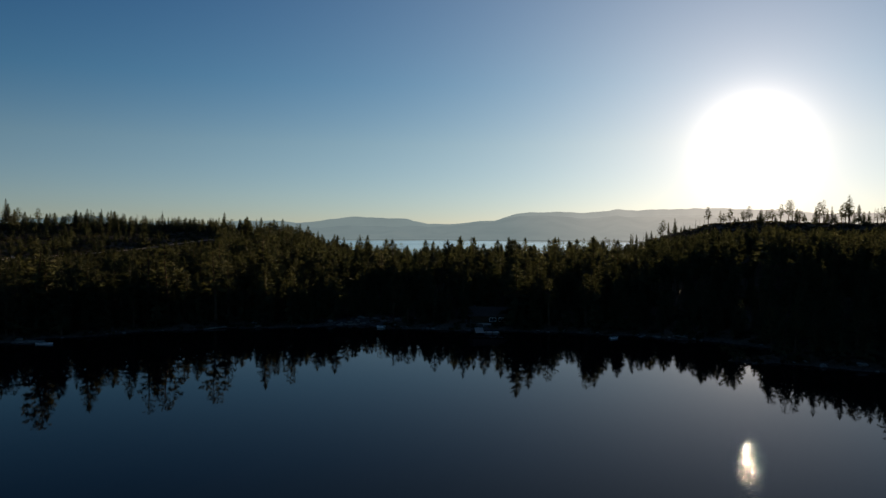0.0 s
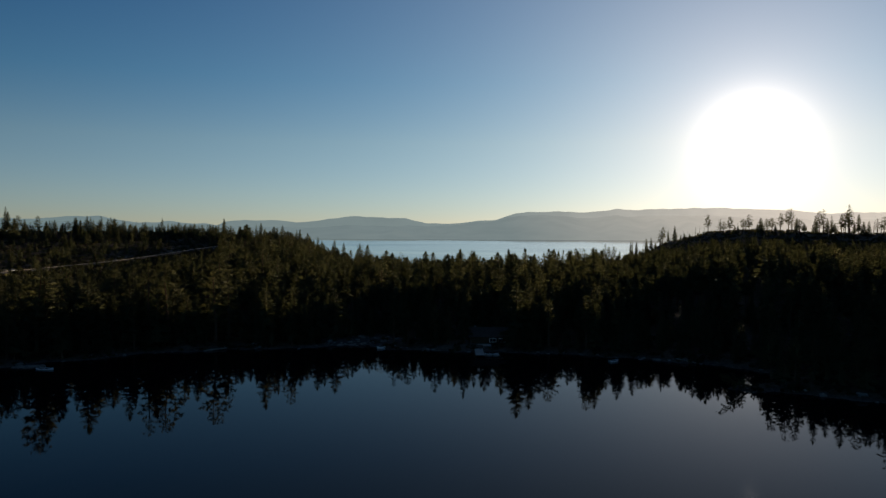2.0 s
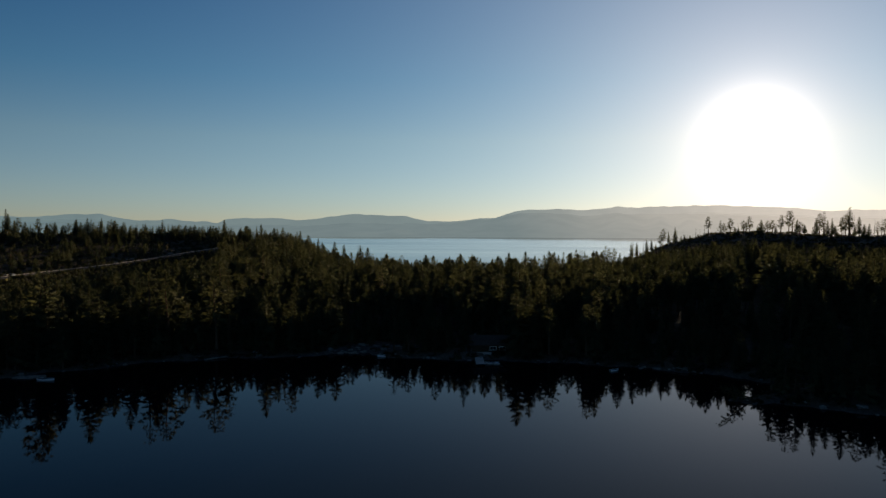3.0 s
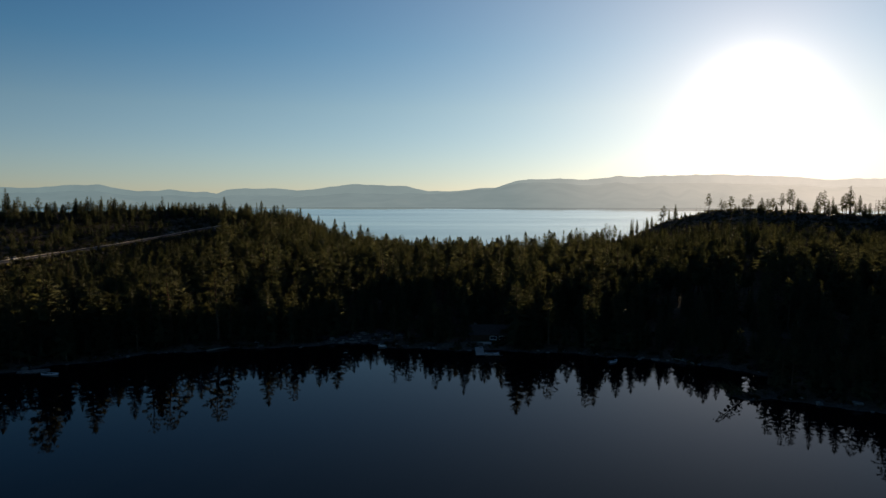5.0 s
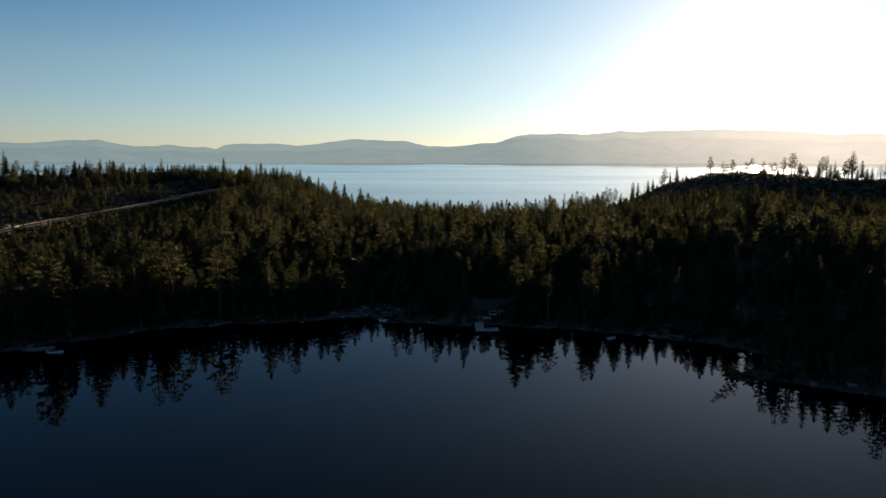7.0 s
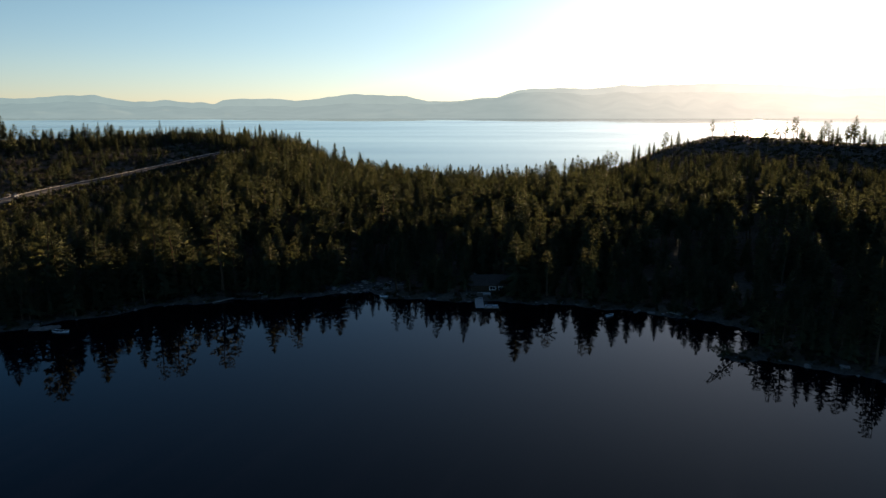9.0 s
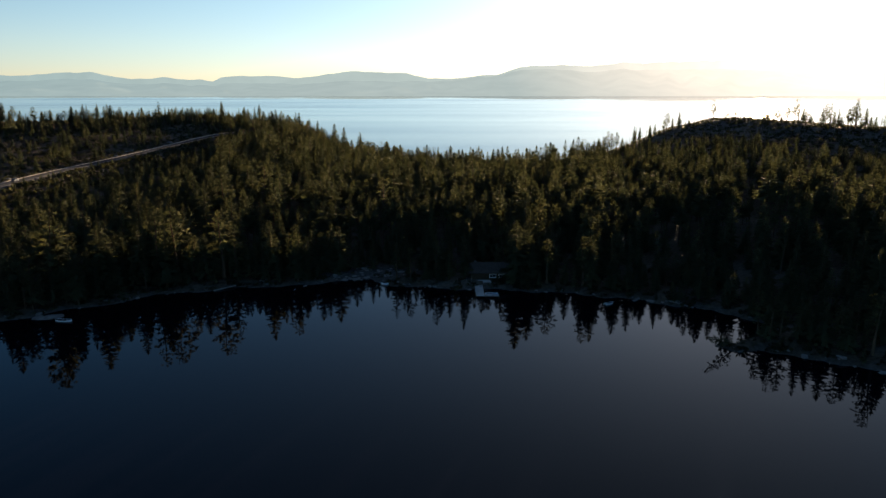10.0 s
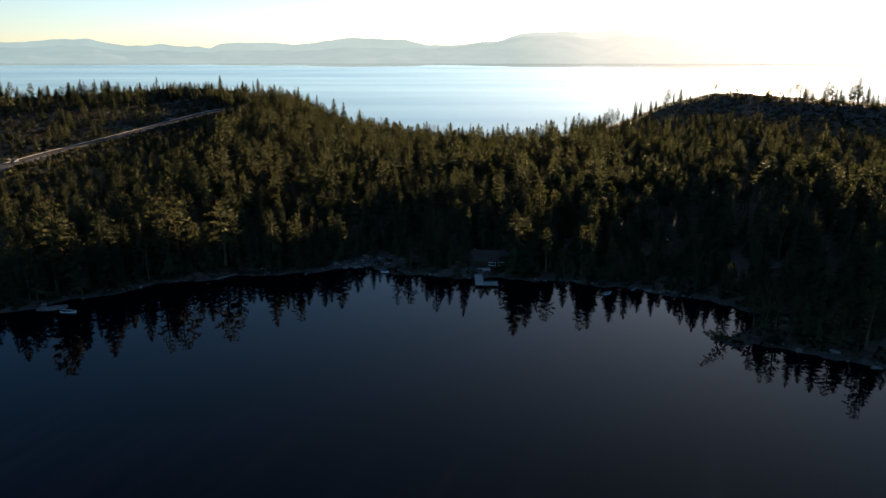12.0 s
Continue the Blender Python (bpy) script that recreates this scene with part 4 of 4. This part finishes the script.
def jetty():
    root = tagged(new("jetty"), "grey plank jetty bent like an L over the water", "jetty")
    plank_deck("walkway", 9.6, 12.2, 208.8, 221.6, 0.55, False, root)
    plank_deck("arm", 12.25, 16.5, 208.8, 211.0, 0.55, True, root)
    for x0, y0, x1, y1 in ((9.8, 208.9, 9.8, 221.5), (12.0, 208.9, 12.0, 221.5), (12.3, 209.0, 16.4, 209.0), (12.3, 210.8, 16.4, 210.8)):
        bm = bmesh.new()
        box(bm, (abs(x1 - x0) + 0.12, abs(y1 - y0) + 0.12, 0.2), ((x0 + x1) / 2, (y0 + y1) / 2, 0.42), bevel=0.01)
        part("beam", bm, DEAD, root)
    for x, y in [(9.5, 209 + 3 * i) for i in range(5)] + [(12.3, 212 + 3 * i) for i in range(4)] + [(12.6, 208.7), (14.5, 208.7), (16.5, 208.7), (16.5, 211.1)]:
        bm = bmesh.new()
        rod(bm, (x, y, -2.6), (x, y, 0.95), 0.12, 0.11, 10)
        part("pile", bm, BARK, root)
    steps_root = tagged(new("shore_steps"), "short weathered timber steps from the bank to the jetty", "steps")
    for i in range(5):
        bm = bmesh.new()
        box(bm, (1.6, 0.32, 0.09), (8.0, 222.4 + 0.34 * i, 0.65 + 0.18 * i), bevel=0.01)
        part("tread", bm, PLANK, steps_root)
    for x in (7.25, 8.75):
        bm = bmesh.new()
        box(bm, (0.08, 2.2, 0.26), (x, 223.1, 0.80), (27.5, 0, 0))
        part("stringer", bm, DEAD, steps_root)
        for y in (222.3, 224.1):
            bm = bmesh.new()
            box(bm, (0.09, 0.09, 1.5), (x, y, 0.9 + (y - 222.3) * 0.5))
            part("post", bm, DEAD, steps_root)


def boat(x, y, z, turn, length, wide, material, label, seats=2):
    """An open rowing boat: a shell with thickness, gunwale and thwarts."""
    root = tagged(new("rowing_boat"), label, "boat")
    root.matrix_basis = pose(x, y, z, 0, 0, turn)
    n, m = 15, 9
    for name, shrink, mat in (("hull", 0.0, material), ("lining", 0.05, LINING)):
        V, F = [], []
        for i in range(n):
            t = i / (n - 1)
            w = wide * 0.5 * max(math.sin(math.pi * min(0.12 + t * 0.88, 1.0)) ** 0.6, 0.03)
            sheer = 0.42 + 0.16 * (2 * t - 0.9) ** 2
            for j in range(m):
                a = math.pi * (j / (m - 1))
                V.append(((t - 0.5) * (length - 2 * shrink), -math.cos(a) * max(w - shrink, 0.005), sheer - (sheer + 0.08 - shrink * 1.5) * math.sin(a) ** 0.55))
        for i in range(n - 1):
            for j in range(m - 1):
                q = i * m + j
                F.append((q, q + 1, q + m + 1, q + m))
        me = mesh_of(name, V, F, [mat])
        me.polygons.foreach_set("use_smooth", np.ones(len(me.polygons), bool))
        new(name, me).parent = root
        if not shrink:
            for s in (0, m - 1):
                bm = bmesh.new()
                for i in range(n - 1):
                    rod(bm, V[i * m + s], V[(i + 1) * m + s], 0.055, sides=6)
                part("gunwale", bm, WHITE, root)
    for k in range(seats):
        bm = bmesh.new()
        box(bm, (0.26, wide * 0.84, 0.04), ((k - (seats - 1) / 2) * length * 0.26, 0, 0.30), bevel=0.01)
        part("thwart", bm, PLANK, root)
    return root


def cabin():
    root = tagged(new("cabin"), "dark timber lakeside cabin with white-framed windows under pines", "cabin")
    x0, x1, y0, y1, z0, z1 = 8.6, 21.2, 225.0, 232.0, 1.3, 3.9
    holes = [(14.6, 16.6, 1.95, 3.05), (17.5, 19.5, 1.95, 3.05), (11.9, 12.9, 1.5, 3.5)]
    # front wall as timber courses that stop at the openings
    bm = bmesh.new()
    course = 0.2
    for i in range(int((z1 - z0) / course)):
        z = z0 + (i + 0.5) * course
        cuts = sorted((a, b) for a, b, c, d in holes if c - 0.01 < z < d + 0.01)
        at = x0
        for a, b in cuts + [(x1, x1)]:
            if a > at:
                box(bm, (a - at, 0.2, course - 0.015), ((a + at) / 2, y0, z))
            at = b
    part("front_wall", bm, LOG_WALL, root)
    for name, size, at in (("back_wall", (x1 - x0, 0.2, z1 - z0), ((x0 + x1) / 2, y1, (z0 + z1) / 2)), ("side_wall", (0.2, y1 - y0 - 0.2, z1 - z0), (x0 + 0.1, (y0 + y1) / 2, (z0 + z1) / 2)),
                           ("side_wall", (0.2, y1 - y0 - 0.2, z1 - z0), (x1 - 0.1, (y0 + y1) / 2, (z0 + z1) / 2)), ("floor", (x1 - x0 - 0.4, y1 - y0 - 0.2, 0.2), ((x0 + x1) / 2, (y0 + y1) / 2, z0 - 0.05))):
        bm = bmesh.new()
        box(bm, size, at, bevel=0.02)
        part(name, bm, LOG_WALL, root)
    bm = bmesh.new()
    box(bm, (x1 - x0 + 0.2, y1 - y0 + 0.2, 1.6), ((x0 + x1) / 2, (y0 + y1) / 2, z0 - 0.9))
    part("foundation", bm, GRANITE, root, "grey stone footing")
    mid, rise = (y0 + y1) / 2, 2.1
    for s in (-1, 1):
        run = (y1 - y0) / 2 + 0.8
        bm = bmesh.new()
        slope = math.degrees(math.atan2(rise, (y1 - y0) / 2))
        long = run / math.cos(radians(slope))
        for i in range(12):                            # overlapping courses of shingles
            t = (i + 0.5) / 12
            box(bm, (x1 - x0 + 1.2, long / 12 * 1.25, 0.05), ((x0 + x1) / 2, mid + s * run * t, z1 + rise + 0.12 - run * t * math.tan(radians(slope))), (-s * (slope - 1.5), 0, 0))
        part("roof", bm, ROOFING, root, "brown shingle roof")
    for x in (x0 + 0.1, x1 - 0.1):
        bm = bmesh.new()
        vs = [bm.verts.new(p) for xx in (x - 0.09, x + 0.09) for p in ((xx, y0, z1), (xx, y1, z1), (xx, mid, z1 + rise))]
        for f in ((0, 1, 2), (5, 4, 3), (0, 3, 4, 1), (1, 4, 5, 2), (2, 5, 3, 0)):
            bm.faces.new([vs[i] for i in f])
        part("gable", bm, LOG_WALL, root)
    bm = bmesh.new()
    box(bm, (0.7, 0.7, 2.6), (10.2, mid + 0.6, z1 + 1.3), bevel=0.03)
    part("chimney", bm, GRANITE, root, "grey stone chimney")
    for a, b, c, d in holes[:2]:
        bm = bmesh.new()
        for size, at in (((b - a + 0.2, 0.08, 0.14), ((a + b) / 2, y0 - 0.12, c)), ((b - a + 0.2, 0.08, 0.12), ((a + b) / 2, y0 - 0.12, d)),
                         ((0.14, 0.08, d - c), (a, y0 - 0.12, (c + d) / 2)), ((0.14, 0.08, d - c), (b, y0 - 0.12, (c + d) / 2)), ((0.05, 0.06, d - c), ((a + b) / 2, y0 - 0.1, (c + d) / 2))):
            box(bm, size, at)
        win = part("window", bm, WHITE, root, "white window frame")
        bm = bmesh.new()
        box(bm, (b - a, 0.02, d - c), ((a + b) / 2, y0 - 0.04, (c + d) / 2))
        part("pane", bm, GLASS, win)
        bm = bmesh.new()
        box(bm, (b - a - 0.1, 0.03, (d - c) * 0.45), ((a + b) / 2, y0 + 0.02, c + (d - c) * 0.25))
        part("curtain", bm, WHITE, win)
    a, b, c, d = holes[2]
    bm = bmesh.new()
    box(bm, (b - a - 0.02, 0.06, d - c), ((a + b) / 2, y0, (c + d) / 2), bevel=0.01)
    door = part("door", bm, LOG_WALL, root, "dark plank door")
    bm = bmesh.new()
    rod(bm, (b - 0.15, y0 - 0.03, c + 1.0), (b - 0.15, y0 - 0.12, c + 1.0), 0.03)
    part("handle", bm, STEEL, door)
    bm = bmesh.new()
    box(bm, (4.2, 1.6, 0.12), (12.6, y0 - 0.95, z0 + 0.1), bevel=0.01)
    part("porch", bm, PLANK, root)


def bench():
    root = tagged(new("bench"), "grey weathered timber bench facing the lake", "bench")
    z = float(ground_height(np.array([13.6]), np.array([221.6]))[0])
    for name, size, at in (("seat", (2.6, 0.45, 0.06), (13.6, 221.6, z + 0.46)), ("backrest", (2.6, 0.06, 0.4), (13.6, 221.9, z + 0.75)), ("leg", (0.08, 0.4, 0.6), (12.6, 221.6, z + 0.16)), ("leg", (0.08, 0.4, 0.6), (14.6, 221.6, z + 0.16)),
                           ("support", (0.08, 0.06, 0.6), (12.6, 221.84, z + 0.7)), ("support", (0.08, 0.06, 0.6), (14.6, 221.84, z + 0.7))):
        bm = bmesh.new()
        box(bm, size, at, bevel=0.01)
        part(name, bm, PLANK, root)


def drift_log(x0, y0, x1, y1, r, label):
    """A bleached trunk lying on the shore, with the stubs of its branches."""
    z0, z1 = (float(ground_height(np.array([x]), np.array([y]))[0]) for x, y in ((x0, y0), (x1, y1)))
    a, b = Vector((x0, y0, max(z0, 0.02) + r * 0.6)), Vector((x1, y1, max(z1, 0.02) + r * 0.6))
    bm = bmesh.new()
    rod(bm, a, b, r, r * 0.6, 10)
    g = random.Random(int(x0 * 13))
    for _ in range(5):
        p = a.lerp(b, g.uniform(0.2, 0.9))
        rod(bm, p, p + Vector((g.uniform(-0.7, 0.7), g.uniform(-0.7, 0.7), g.uniform(0.1, 0.7))), r * 0.22, r * 0.1, 5)
    me = bpy.data.meshes.new("driftwood_log")
    bm.to_mesh(me)
    bm.free()
    me.materials.append(DEAD)
    tagged(new("driftwood_log", me), label, "log", "driftwood on the shore")


def car(x, y, z, turn):
    """A small saloon car: body and greenhouse lofted from side profiles, four wheels."""
    root = tagged(new("car"), "small grey car on the mountain road", "car")
    root.matrix_basis = pose(x, y, z, 0, 0, turn)

    def loft(rows):
        bm = bmesh.new()
        rings = [[bm.verts.new((px, s * w, h)) for px, w, h in row for s in (-1, 1)] for row in rows]
        n = len(rings[0]) // 2
        for a, b in zip(rings[:-1], rings[1:]):
            for i in range(n - 1):
                for s in (0, 1):
                    bm.faces.new((a[2 * i + s], a[2 * i + 2 + s], b[2 * i + 2 + s], b[2 * i + s]))
            for i in (0, n - 1):
                bm.faces.new((a[2 * i], a[2 * i + 1], b[2 * i + 1], b[2 * i]))
        for i in range(n - 1):
            bm.faces.new((rings[-1][2 * i], rings[-1][2 * i + 1], rings[-1][2 * i + 3], rings[-1][2 * i + 2]))
        bmesh.ops.recalc_face_normals(bm, faces=bm.faces)
        return bm

    low = [(-2.15, 0.80, 0.30), (-1.0, 0.86, 0.26), (1.0, 0.86, 0.26), (2.15, 0.76, 0.30)]
    part("body", loft([low, [(-2.2, 0.82, 0.60), (-1.0, 0.90, 0.60), (1.0, 0.90, 0.60), (2.2, 0.78, 0.58)], [(-2.05, 0.76, 0.92), (-1.2, 0.82, 0.95), (0.9, 0.82, 0.92), (2.0, 0.70, 0.80)]]), CAR_PAINT, root)
    part("windows", loft([[(-1.6, 0.76, 0.93), (-0.9, 0.79, 0.93), (0.6, 0.79, 0.93), (1.05, 0.74, 0.91)], [(-1.1, 0.62, 1.36), (-0.7, 0.64, 1.38), (0.15, 0.64, 1.38), (0.35, 0.60, 1.36)]]), GLASS, root, "dark car windows")
    part("roof", loft([[(-1.1, 0.62, 1.365), (-0.7, 0.65, 1.385), (0.15, 0.65, 1.385), (0.35, 0.60, 1.365)], [(-1.0, 0.56, 1.43), (-0.7, 0.58, 1.45), (0.1, 0.58, 1.45), (0.25, 0.54, 1.43)]]), CAR_PAINT, root)
    for wx in (-1.32, 1.32):
        for side in (-1, 1):
            bm = bmesh.new()
            rod(bm, (wx, side * 0.68, 0.32), (wx, side * 0.88, 0.32), 0.32, sides=16)
            wheel = part("wheel", bm, LINING, root, "dark rubber tyre")
            bm = bmesh.new()
            rod(bm, (wx, side * 0.87, 0.32), (wx, side * 0.895, 0.32), 0.2, sides=12)
            part("rim", bm, STEEL, wheel)
    for side in (-1, 1):
        for wx, mat, name in ((2.17, WHITE, "headlight"), (-2.17, TAIL_RED, "tail_light")):
            bm = bmesh.new()
            box(bm, (0.08, 0.28, 0.14), (wx, side * 0.56, 0.66), bevel=0.02)
            part(name, bm, mat, root)


jetty()
car(-213.4, 359.0, 15.2, 92)
boat(14.4, 212.6, -0.10, 6, 3.9, 1.4, HULL, "small open boat moored behind the jetty")
boat(-102.9, 187.0, -0.16, -8, 4.6, 1.9, HULL, "pale blue rowing boat drawn up beside a flat rock")
boat(48.0, 202.4, -0.08, 35, 3.4, 1.2, WHITE, "small white rowing boat lying at the shore", 1)
boat(-18.9, 223.2, 0.05, -10, 2.6, 0.8, WHITE, "short white rowing boat pulled onto the cove shore", 1)
cabin()
bench()
drift_log(-71.3, 215.8, -65.8, 220.4, 0.28, "bleached driftwood trunk lying along the shore")
drift_log(-31, 229.6, -25.5, 231.0, 0.22, "bleached driftwood trunk lying in the cove")
drift_log(70, 199.5, 65.5, 203.2, 0.22, "bleached driftwood trunk half over the water")
for i, (x, y, s) in enumerate(((-108.6, 189.8, 2.0), (-106.2, 190.4, 1.4), (-111.4, 189.2, 1.5))):
    ob = boulder(200 + i, x, y, s, 1.3, "broad flat granite slab at the water's edge", "granite slabs", z=-0.1)
    ob.scale.z = 0.55
